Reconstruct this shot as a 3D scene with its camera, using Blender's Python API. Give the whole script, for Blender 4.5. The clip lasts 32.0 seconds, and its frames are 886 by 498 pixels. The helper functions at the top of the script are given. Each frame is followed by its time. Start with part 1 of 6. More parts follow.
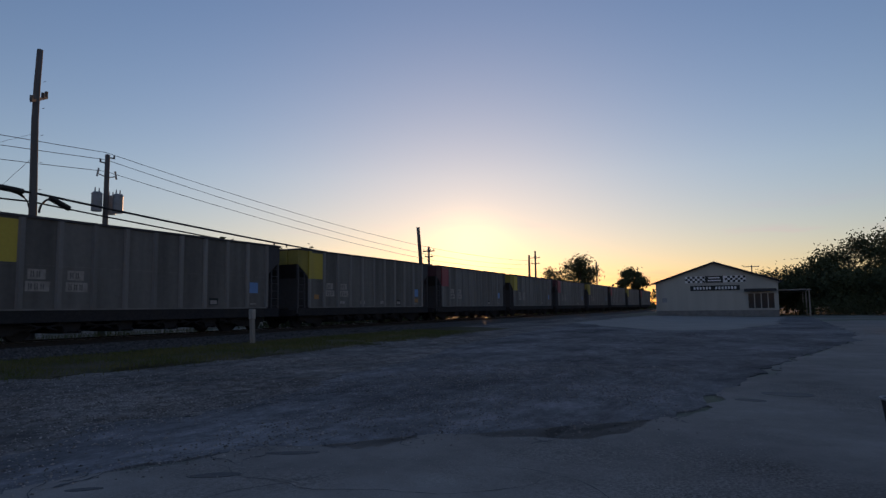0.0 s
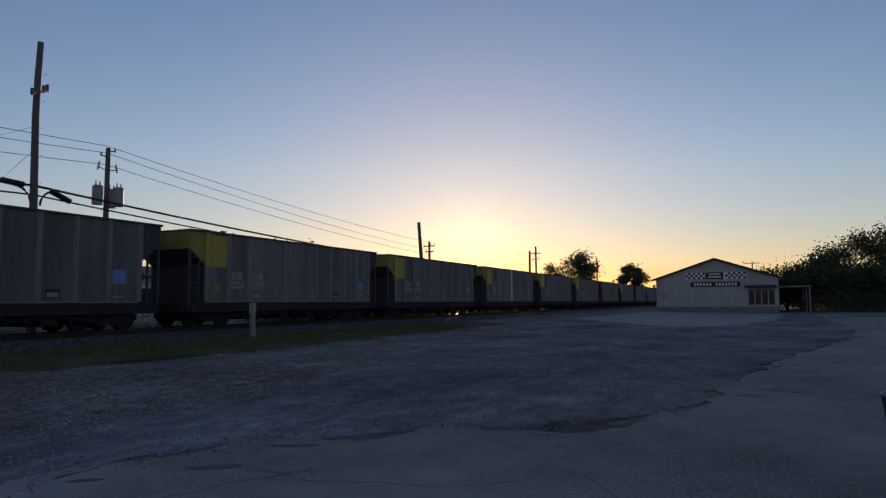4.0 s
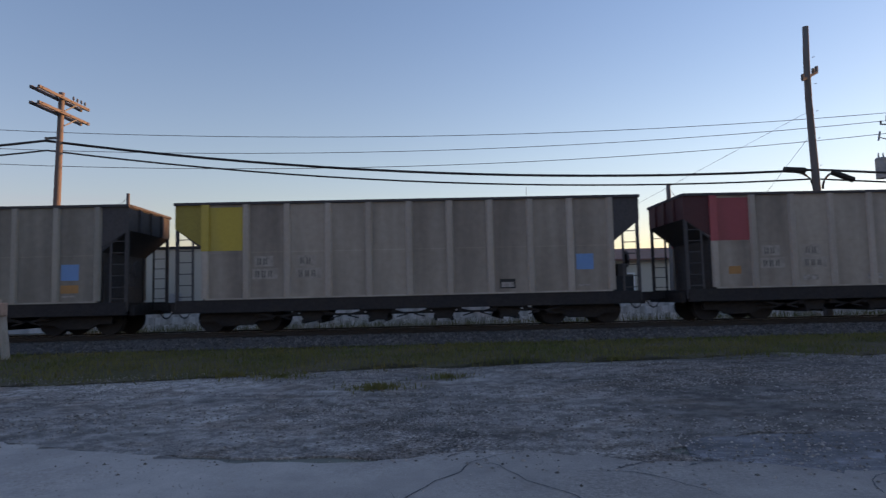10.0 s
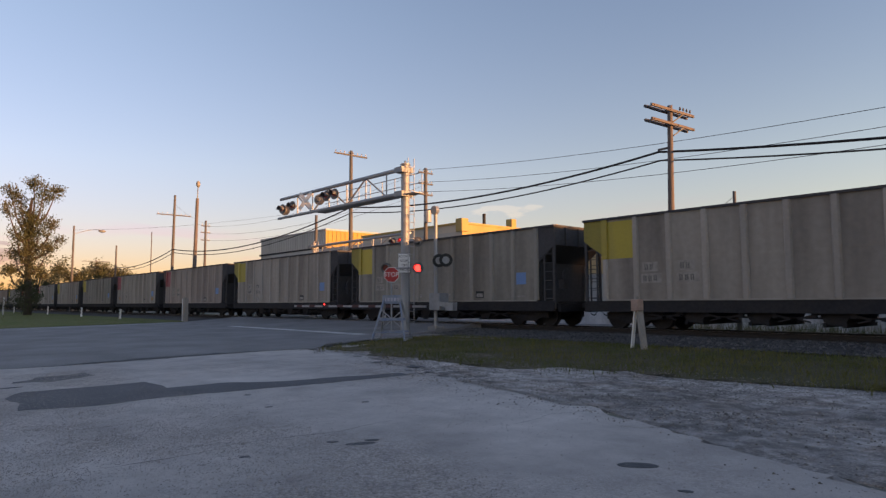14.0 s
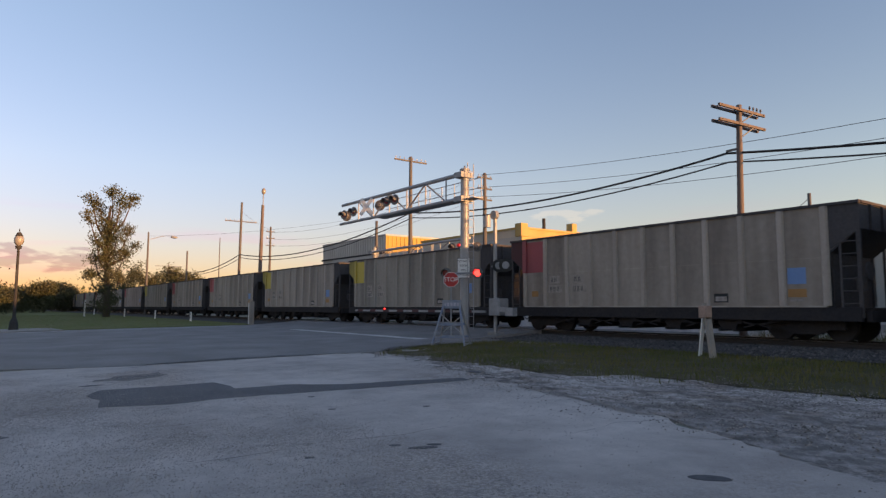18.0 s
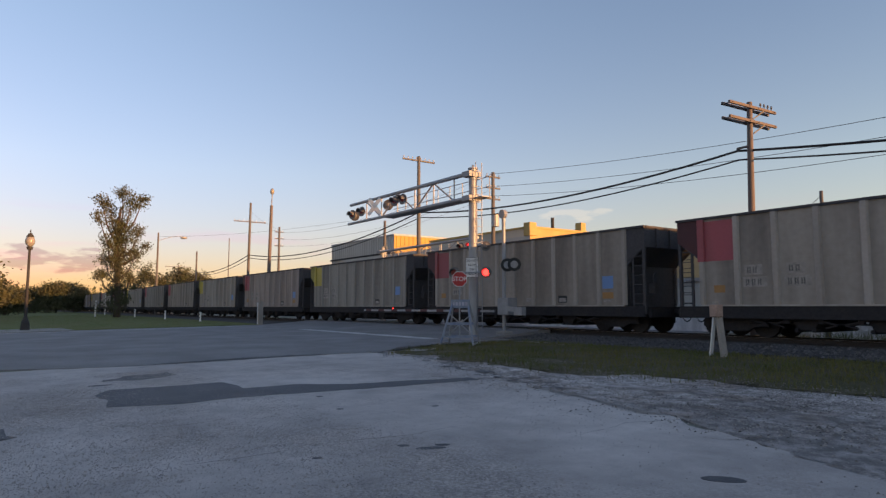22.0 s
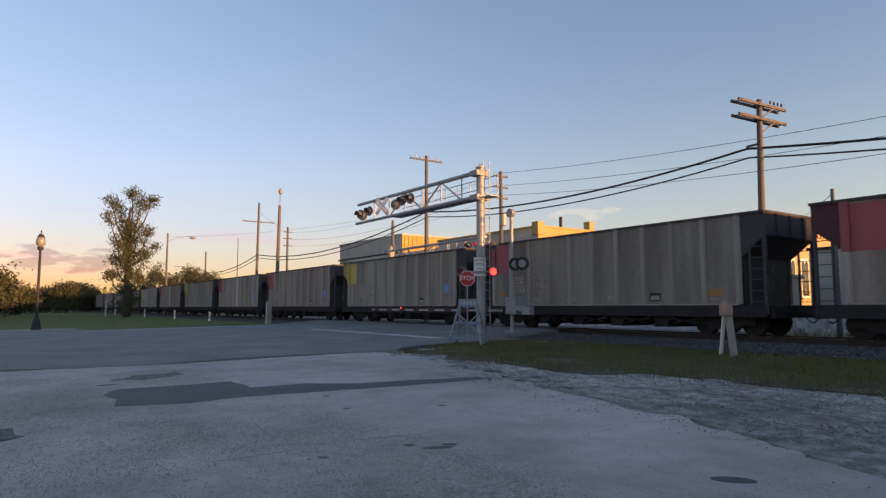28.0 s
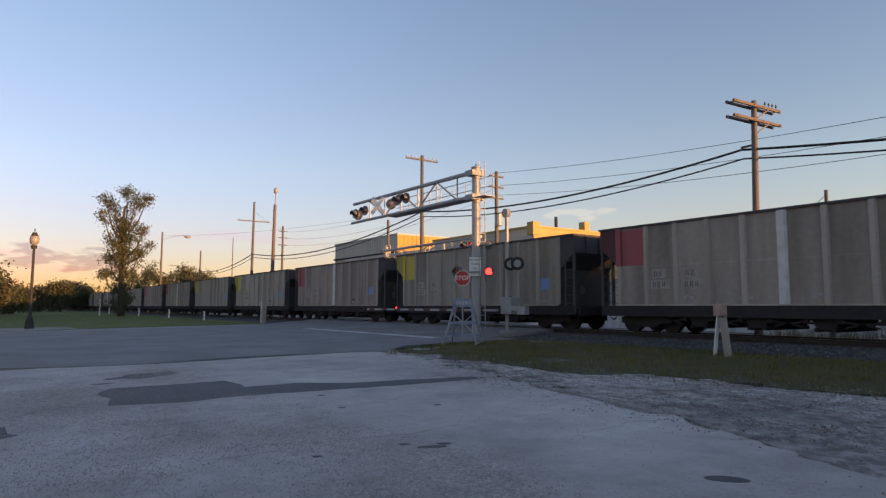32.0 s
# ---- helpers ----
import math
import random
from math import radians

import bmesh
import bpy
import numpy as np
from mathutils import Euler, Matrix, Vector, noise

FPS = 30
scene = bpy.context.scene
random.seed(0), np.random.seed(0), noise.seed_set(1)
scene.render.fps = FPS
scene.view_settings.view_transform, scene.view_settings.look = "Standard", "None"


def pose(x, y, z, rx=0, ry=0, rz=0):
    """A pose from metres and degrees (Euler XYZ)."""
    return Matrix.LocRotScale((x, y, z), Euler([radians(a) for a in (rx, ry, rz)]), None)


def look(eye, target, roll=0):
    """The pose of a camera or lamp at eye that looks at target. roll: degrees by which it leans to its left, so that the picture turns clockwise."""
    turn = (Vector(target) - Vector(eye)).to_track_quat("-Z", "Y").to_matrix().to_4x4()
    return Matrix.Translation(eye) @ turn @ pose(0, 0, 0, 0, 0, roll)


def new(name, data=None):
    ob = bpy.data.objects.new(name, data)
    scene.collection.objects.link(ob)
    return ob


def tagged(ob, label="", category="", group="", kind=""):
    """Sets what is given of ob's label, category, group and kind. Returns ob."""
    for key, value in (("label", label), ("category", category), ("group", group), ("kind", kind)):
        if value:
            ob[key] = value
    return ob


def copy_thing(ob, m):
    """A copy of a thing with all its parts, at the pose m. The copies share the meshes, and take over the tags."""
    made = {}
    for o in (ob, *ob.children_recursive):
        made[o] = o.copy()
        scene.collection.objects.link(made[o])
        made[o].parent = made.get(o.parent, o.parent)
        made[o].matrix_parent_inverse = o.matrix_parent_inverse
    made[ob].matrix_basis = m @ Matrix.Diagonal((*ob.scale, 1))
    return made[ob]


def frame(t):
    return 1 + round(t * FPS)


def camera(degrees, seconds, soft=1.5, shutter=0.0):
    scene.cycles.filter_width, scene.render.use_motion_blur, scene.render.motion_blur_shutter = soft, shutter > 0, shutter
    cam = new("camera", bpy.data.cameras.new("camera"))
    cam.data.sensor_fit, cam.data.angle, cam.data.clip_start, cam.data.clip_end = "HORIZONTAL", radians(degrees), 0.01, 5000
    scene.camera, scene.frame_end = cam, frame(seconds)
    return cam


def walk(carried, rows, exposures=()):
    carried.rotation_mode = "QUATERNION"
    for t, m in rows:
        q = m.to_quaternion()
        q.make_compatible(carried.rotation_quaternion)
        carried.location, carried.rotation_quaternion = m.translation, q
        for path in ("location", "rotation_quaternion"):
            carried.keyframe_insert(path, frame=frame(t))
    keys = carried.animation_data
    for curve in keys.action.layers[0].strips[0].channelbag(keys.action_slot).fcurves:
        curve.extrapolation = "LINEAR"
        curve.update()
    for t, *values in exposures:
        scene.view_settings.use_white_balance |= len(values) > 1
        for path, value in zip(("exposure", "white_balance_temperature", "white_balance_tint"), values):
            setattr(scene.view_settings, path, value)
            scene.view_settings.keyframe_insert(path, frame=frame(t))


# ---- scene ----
# ---- camera and its way ----
cam = camera(69.3, 32.0, soft=1.35, shutter=0.08)


def aim(x, y, z, yaw, pitch, roll):
    """A camera at x, y, z: yaw to the left of +y, pitch upwards, roll as in look()."""
    a, b = radians(yaw), radians(pitch)
    way = Vector((-math.sin(a) * math.cos(b), math.cos(a) * math.cos(b), math.sin(b)))
    eye = Vector((x, y, z))
    return look(eye, eye + way, roll)


walk(cam, [(row[0], aim(*row[1:])) for row in (
    (0.0, 0.485, -0.804, 1.622, -64.45, 5.18, -0.64),
    (0.5, 0.456, -0.832, 1.612, -64.53, 5.16, -0.31),
    (1.0, 0.441, -0.827, 1.618, -64.85, 5.05, -0.28),
    (1.5, 0.442, -0.847, 1.620, -64.78, 5.01, -0.34),
    (2.0, 0.451, -0.830, 1.618, -64.45, 4.98, -0.43),
    (2.5, 0.447, -0.828, 1.615, -64.43, 4.71, -0.34),
    (3.0, 0.475, -0.818, 1.615, -64.41, 4.69, -0.10),
    (3.5, 0.483, -0.803, 1.604, -64.35, 4.83, -0.36),
    (5.5, 0.516, -0.789, 1.605, -64.47, 4.44, -0.22),
    (6.0, 0.501, -0.801, 1.612, -64.24, 4.51, -0.24),
    (6.5, 0.479, -0.791, 1.612, -62.56, 4.65, -0.58),
    (7.0, 0.548, -0.650, 1.611, -55.67, 4.61, -0.76),
    (7.5, 0.542, -0.618, 1.613, -47.47, 4.50, -0.92),
    (8.0, 0.632, -0.511, 1.571, -38.75, 4.65, -1.40),
    (8.5, 0.494, -0.505, 1.618, -30.33, 4.46, -1.09),
    (9.0, 0.635, -0.329, 1.572, -20.65, 4.40, -1.36),
    (9.5, 0.687, -0.192, 1.555, -10.83, 4.34, -1.05),
    (10.0, 0.662, -0.102, 1.529, -1.42, 4.46, -1.33),
    (10.5, 0.644, -0.087, 1.679, 8.22, 4.18, -1.80),
    (11.0, 0.499, -0.023, 1.652, 18.76, 4.80, -1.48),
    (11.5, 0.361, -0.048, 1.635, 28.82, 5.06, -1.94),
    (12.0, 0.334, -0.013, 1.634, 35.56, 5.19, -1.82),
    (12.5, 0.217, 0.028, 1.622, 40.79, 5.30, -1.26),
    (13.0, 0.197, -0.033, 1.630, 45.24, 5.25, -1.39),
    (13.5, 0.119, -0.063, 1.610, 47.92, 5.14, -0.54),
    (14.0, 0.128, -0.079, 1.613, 48.74, 4.79, -0.22),
    (14.5, 0.103, -0.089, 1.615, 50.15, 4.61, -0.39),
    (15.0, 0.098, -0.097, 1.603, 51.74, 4.46, -0.36),
    (15.5, 0.100, -0.108, 1.611, 52.94, 4.36, -0.13),
    (17.5, 0.081, -0.101, 1.606, 53.89, 5.07, 0.03),
    (18.0, 0.081, -0.090, 1.604, 54.00, 5.26, 0.19),
    (18.5, 0.074, -0.082, 1.605, 54.18, 5.41, 0.26),
    (19.0, 0.071, -0.083, 1.601, 54.37, 5.50, -0.05),
    (19.5, 0.070, -0.080, 1.601, 54.63, 5.45, 0.09),
    (20.0, 0.039, -0.061, 1.595, 54.67, 5.42, -0.12),
    (20.5, 0.031, -0.052, 1.596, 54.71, 5.39, -0.32),
    (21.0, 0.021, -0.029, 1.594, 54.93, 5.33, -0.52),
    (21.5, 0.023, -0.037, 1.595, 55.03, 5.23, -0.21),
    (22.0, 0.021, -0.037, 1.593, 54.76, 5.24, 0.08),
    (22.5, 0.017, -0.031, 1.596, 54.91, 5.29, -0.26),
    (23.0, 0.028, -0.028, 1.595, 55.12, 5.37, -0.42),
    (23.5, 0.014, -0.020, 1.594, 55.19, 5.31, -0.26),
    (24.0, 0.016, -0.021, 1.583, 55.07, 5.37, -0.01),
    (24.5, 0.012, -0.008, 1.584, 54.84, 5.22, -0.05),
    (26.5, -0.009, 0.003, 1.584, 55.19, 4.94, 0.02),
    (27.0, -0.012, -0.005, 1.583, 55.53, 4.89, -0.07),
    (27.5, 0.000, -0.005, 1.582, 55.49, 5.08, 0.13),
    (28.0, -0.001, 0.003, 1.585, 55.49, 5.20, 0.01),
    (28.5, -0.005, 0.006, 1.580, 55.55, 5.32, 0.12),
    (29.0, 0.010, -0.002, 1.590, 55.52, 5.24, 0.09),
    (29.5, -0.009, 0.001, 1.583, 55.41, 5.30, 0.11),
    (30.0, 0.008, -0.014, 1.583, 55.44, 5.22, 0.21),
    (30.5, -0.006, -0.009, 1.583, 55.32, 5.11, 0.50),
    (31.0, 0.004, -0.010, 1.582, 55.19, 4.98, 0.26),
    (31.5, 0.003, 0.002, 1.583, 55.09, 5.23, 0.10),
    (32.0, 0.003, 0.003, 1.579, 55.08, 5.19, 0.15),
)], exposures=[(0.0, 0.12, 6230, 32), (6.4, 0.12, 6230, 32), (8.0, 0.34, 6250, 34), (9.0, 0.77, 6380, 34), (10.0, 1.24, 6640, 34), (12.0, 1.38, 7000, 34), (13.0, 1.38, 7500, 36), (15.0, 1.36, 7550, 36), (18.0, 1.34, 7300, 33), (32.0, 1.34, 7180, 32)])

# ---- world and sun ----
SUN_AZ, SUN_EL = 66.8, 3.7
world = bpy.data.worlds.new("evening_sky")
scene.world = world
world.use_nodes = True
wn, wl = world.node_tree.nodes, world.node_tree.links
sky = wn.new("ShaderNodeTexSky")
sky.sky_type = "NISHITA"
sky.sun_disc = False
sky.sun_elevation = radians(SUN_EL)
sky.sun_rotation = radians(SUN_AZ)
sky.altitude = 0
sky.air_density, sky.dust_density, sky.ozone_density = 1.0, 0.1, 1.5
# thin warm clouds low over the horizon
wc, wmap, wnoise, wsep = wn.new("ShaderNodeTexCoord"), wn.new("ShaderNodeMapping"), wn.new("ShaderNodeTexNoise"), wn.new("ShaderNodeSeparateXYZ")
wmap.inputs["Scale"].default_value = (2.2, 2.2, 15.0)
wnoise.inputs["Scale"].default_value, wnoise.inputs["Detail"].default_value = 2.4, 7.0
wl.new(wc.outputs["Generated"], wmap.inputs["Vector"])
wl.new(wc.outputs["Generated"], wsep.inputs["Vector"])
wl.new(wmap.outputs["Vector"], wnoise.inputs["Vector"])
wden, wlow, wband, wmul = wn.new("ShaderNodeMapRange"), wn.new("ShaderNodeMapRange"), wn.new("ShaderNodeMath"), wn.new("ShaderNodeMix")
wden.inputs["From Min"].default_value, wden.inputs["From Max"].default_value = 0.56, 0.68
wlow.inputs["From Min"].default_value, wlow.inputs["From Max"].default_value = 0.16, 0.05
wl.new(wnoise.outputs["Fac"], wden.inputs["Value"])
wl.new(wsep.outputs["Z"], wlow.inputs["Value"])
wband.operation = "MULTIPLY"
wl.new(wden.outputs["Result"], wband.inputs[0])
wl.new(wlow.outputs["Result"], wband.inputs[1])
wmul.data_type, wmul.blend_type = "RGBA", "MULTIPLY"
wmul.inputs["B"].default_value = (1.08, 0.88, 0.98, 1.0)
wl.new(wband.outputs["Value"], wmul.inputs["Factor"])
wl.new(sky.outputs["Color"], wmul.inputs["A"])
def cloud_in_sky(source, where, size, tint):
    """A small ragged cloud in one direction of the sky."""
    mp, ln, am, sm, out, mx = (wn.new("ShaderNode" + k) for k in ("Mapping", "VectorMath", "Math", "Math", "MapRange", "Mix"))
    mp.inputs["Scale"].default_value = [1 / s for s in size]
    mp.inputs["Location"].default_value = [-c / s for c, s in zip(where, size)]
    ln.operation, am.operation, sm.operation = "LENGTH", "MULTIPLY_ADD", "ADD"
    am.inputs[1].default_value, am.inputs[2].default_value = -4.5, 2.25
    mx.data_type, mx.blend_type = "RGBA", "MULTIPLY"
    out.inputs["From Min"].default_value, out.inputs["From Max"].default_value = 1.0, 0.55
    wl.new(wc.outputs["Generated"], mp.inputs["Vector"])
    wl.new(mp.outputs["Vector"], ln.inputs[0])
    fine = wn.new("ShaderNodeTexNoise")
    fine.inputs["Scale"].default_value, fine.inputs["Detail"].default_value = 22.0, 6.0
    flat = wn.new("ShaderNodeMapping")
    flat.inputs["Scale"].default_value = (1.0, 1.0, 4.0)
    wl.new(wc.outputs["Generated"], flat.inputs["Vector"])
    wl.new(flat.outputs["Vector"], fine.inputs["Vector"])
    wl.new(fine.outputs["Fac"], am.inputs[0])
    wl.new(ln.outputs["Value"], sm.inputs[0])
    wl.new(am.outputs["Value"], sm.inputs[1])
    wl.new(sm.outputs["Value"], out.inputs["Value"])
    wl.new(out.outputs["Result"], mx.inputs["Factor"])
    wl.new(source, mx.inputs["A"])
    mx.inputs["B"].default_value = (*tint, 1.0)
    return mx.outputs["Result"]


clouded = cloud_in_sky(wmul.outputs["Result"], (-0.9966, 0.063, 0.062), (0.6, 0.075, 0.016), (0.74, 0.65, 0.72))
clouded = cloud_in_sky(clouded, (-0.667, 0.731, 0.143), (0.045, 0.045, 0.009), (1.28, 1.14, 1.04))
# dusty evening haze close to the horizon
whaze, wair = wn.new("ShaderNodeMix"), wn.new("ShaderNodeMapRange")
whaze.data_type, whaze.blend_type = "RGBA", "MULTIPLY"
whaze.inputs["B"].default_value = (0.82, 0.765, 0.86, 1.0)
wair.inputs["From Min"].default_value, wair.inputs["From Max"].default_value = 0.2, 0.0
wl.new(wsep.outputs["Z"], wair.inputs["Value"])
wl.new(wair.outputs["Result"], whaze.inputs["Factor"])
wl.new(clouded, whaze.inputs["A"])
# the glow of dusty air round the low sun, and the dull belt of the earth's shadow opposite it
toward = Vector((math.sin(radians(SUN_AZ)) * math.cos(radians(SUN_EL)), math.cos(radians(SUN_AZ)) * math.cos(radians(SUN_EL)), math.sin(radians(SUN_EL))))
wdot = wn.new("ShaderNodeVectorMath")
wdot.operation = "DOT_PRODUCT"
wdot.inputs[1].default_value = toward
wl.new(wc.outputs["Generated"], wdot.inputs[0])
wanti, wbelt, wboth, wdull = wn.new("ShaderNodeMapRange"), wn.new("ShaderNodeMapRange"), wn.new("ShaderNodeMath"), wn.new("ShaderNodeMix")
wanti.inputs["From Min"].default_value, wanti.inputs["From Max"].default_value = 0.15, -0.85
wbelt.inputs["From Min"].default_value, wbelt.inputs["From Max"].default_value = 0.42, 0.0
wboth.operation = "MULTIPLY"
wdull.data_type, wdull.blend_type = "RGBA", "MULTIPLY"
wdull.inputs["B"].default_value = (0.63, 0.65, 0.95, 1.0)
wl.new(wdot.outputs["Value"], wanti.inputs["Value"])
wl.new(wsep.outputs["Z"], wbelt.inputs["Value"])
wl.new(wanti.outputs["Result"], wboth.inputs[0])
wl.new(wbelt.outputs["Result"], wboth.inputs[1])
wl.new(wboth.outputs["Value"], wdull.inputs["Factor"])
wl.new(whaze.outputs["Result"], wdull.inputs["A"])
wzen, wdeep = wn.new("ShaderNodeMapRange"), wn.new("ShaderNodeMix")
wzen.inputs["From Min"].default_value, wzen.inputs["From Max"].default_value = 0.03, 0.42
wdeep.data_type, wdeep.blend_type = "RGBA", "MULTIPLY"
wdeep.inputs["B"].default_value = (0.85, 0.97, 1.09, 1.0)
wl.new(wsep.outputs["Z"], wzen.inputs["Value"])
wl.new(wzen.outputs["Result"], wdeep.inputs["Factor"])
wl.new(wdull.outputs["Result"], wdeep.inputs["A"])
lit = wdeep.outputs["Result"]
for power, tint in ((600.0, (4.6, 2.7, 0.45)), (22.0, (0.95, 0.46, 0.0))):
    wpow, wadd = wn.new("ShaderNodeMath"), wn.new("ShaderNodeMix")
    wpow.operation, wpow.use_clamp = "POWER", True
    wpow.inputs[1].default_value = power
    wadd.data_type, wadd.blend_type = "RGBA", "ADD"
    wadd.inputs["B"].default_value = (*tint, 1.0)
    wl.new(wdot.outputs["Value"], wpow.inputs[0])
    wl.new(wpow.outputs["Value"], wadd.inputs["Factor"])
    wl.new(lit, wadd.inputs["A"])
    lit = wadd.outputs["Result"]
wl.new(lit, wn["Background"].inputs["Color"])
wn["Background"].inputs["Strength"].default_value = 0.15
sun = new("sun", bpy.data.lights.new("sun", "SUN"))
sun.data.energy, sun.data.angle, sun.data.color = 3.2, radians(0.6), (1.0, 0.56, 0.21)
sun.matrix_world = toward.to_track_quat("Z", "Y").to_matrix().to_4x4()

# ---- materials ----
MATS = {}


def mat(name, color, rough=0.8, metal=0.0, vary=0.25, fine=30.0, coarse=2.0, bump=0.2, second=None, mix=0.5, streak=False, spec=0.5, rnd=0.0, island=0.0):
    """A surface with grain and stains at two scales; second: the stain's colour; streak: stains that run down."""
    if name in MATS:
        return MATS[name]
    m = bpy.data.materials.new(name)
    m.use_nodes = True
    nt = m.node_tree
    n, l = nt.nodes, nt.links
    b = n["Principled BSDF"]
    b.inputs["Roughness"].default_value, b.inputs["Metallic"].default_value = rough, metal
    b.inputs["Specular IOR Level"].default_value = spec
    co = n.new("ShaderNodeTexCoord")
    mp = n.new("ShaderNodeMapping")
    l.new(co.outputs["Object"], mp.inputs["Vector"])
    if streak:
        mp.inputs["Scale"].default_value = (1, 1, 0.12)
    big, small = n.new("ShaderNodeTexNoise"), n.new("ShaderNodeTexNoise")
    big.inputs["Scale"].default_value, big.inputs["Detail"].default_value = coarse, 6
    small.inputs["Scale"].default_value, small.inputs["Detail"].default_value = fine, 4
    l.new(mp.outputs["Vector"], big.inputs["Vector"])
    l.new(co.outputs["Object"], small.inputs["Vector"])
    ramp = n.new("ShaderNodeMapRange")
    ramp.inputs["From Min"].default_value, ramp.inputs["From Max"].default_value = 0.38, 0.66
    l.new(big.outputs["Fac"], ramp.inputs["Value"])
    ramp.inputs["To Max"].default_value = mix
    mx = n.new("ShaderNodeMix")
    mx.data_type = "RGBA"
    mx.inputs["A"].default_value = (*color, 1)
    mx.inputs["B"].default_value = (*(second or [c * 0.55 for c in color]), 1)
    l.new(ramp.outputs["Result"], mx.inputs["Factor"])
    val = n.new("ShaderNodeMapRange")
    val.inputs["To Min"].default_value, val.inputs["To Max"].default_value = 1 - vary, 1 + vary
    l.new(small.outputs["Fac"], val.inputs["Value"])
    hsv = n.new("ShaderNodeHueSaturation")
    l.new(mx.outputs["Result"], hsv.inputs["Color"])
    last = val.outputs["Result"]
    if rnd:
        info, rm, mu = n.new("ShaderNodeObjectInfo"), n.new("ShaderNodeMapRange"), n.new("ShaderNodeMath")
        rm.inputs["To Min"].default_value, rm.inputs["To Max"].default_value = 1 - rnd, 1 + rnd
        l.new(info.outputs["Random"], rm.inputs["Value"])
        mu.operation = "MULTIPLY"
        l.new(last, mu.inputs[0]), l.new(rm.outputs["Result"], mu.inputs[1])
        last = mu.outputs["Value"]
    if island:
        geo, im, iu = n.new("ShaderNodeNewGeometry"), n.new("ShaderNodeMapRange"), n.new("ShaderNodeMath")
        im.inputs["To Min"].default_value, im.inputs["To Max"].default_value = 1 - island, 1 + island
        l.new(geo.outputs["Random Per Island"], im.inputs["Value"])
        iu.operation = "MULTIPLY"
        l.new(last, iu.inputs[0]), l.new(im.outputs["Result"], iu.inputs[1])
        last = iu.outputs["Value"]
    l.new(last, hsv.inputs["Value"])
    l.new(hsv.outputs["Color"], b.inputs["Base Color"])
    if bump:
        bp = n.new("ShaderNodeBump")
        bp.inputs["Strength"].default_value, bp.inputs["Distance"].default_value = bump, 0.02
        l.new(small.outputs["Fac"], bp.inputs["Height"])
        l.new(bp.outputs["Normal"], b.inputs["Normal"])
    MATS[name] = m
    return m


def glow(name, color, strength):
    m = bpy.data.materials.new(name)
    m.use_nodes = True
    b = m.node_tree.nodes["Principled BSDF"]
    b.inputs["Base Color"].default_value = (*color, 1)
    b.inputs["Emission Color"].default_value = (*color, 1)
    b.inputs["Emission Strength"].default_value = strength
    return m


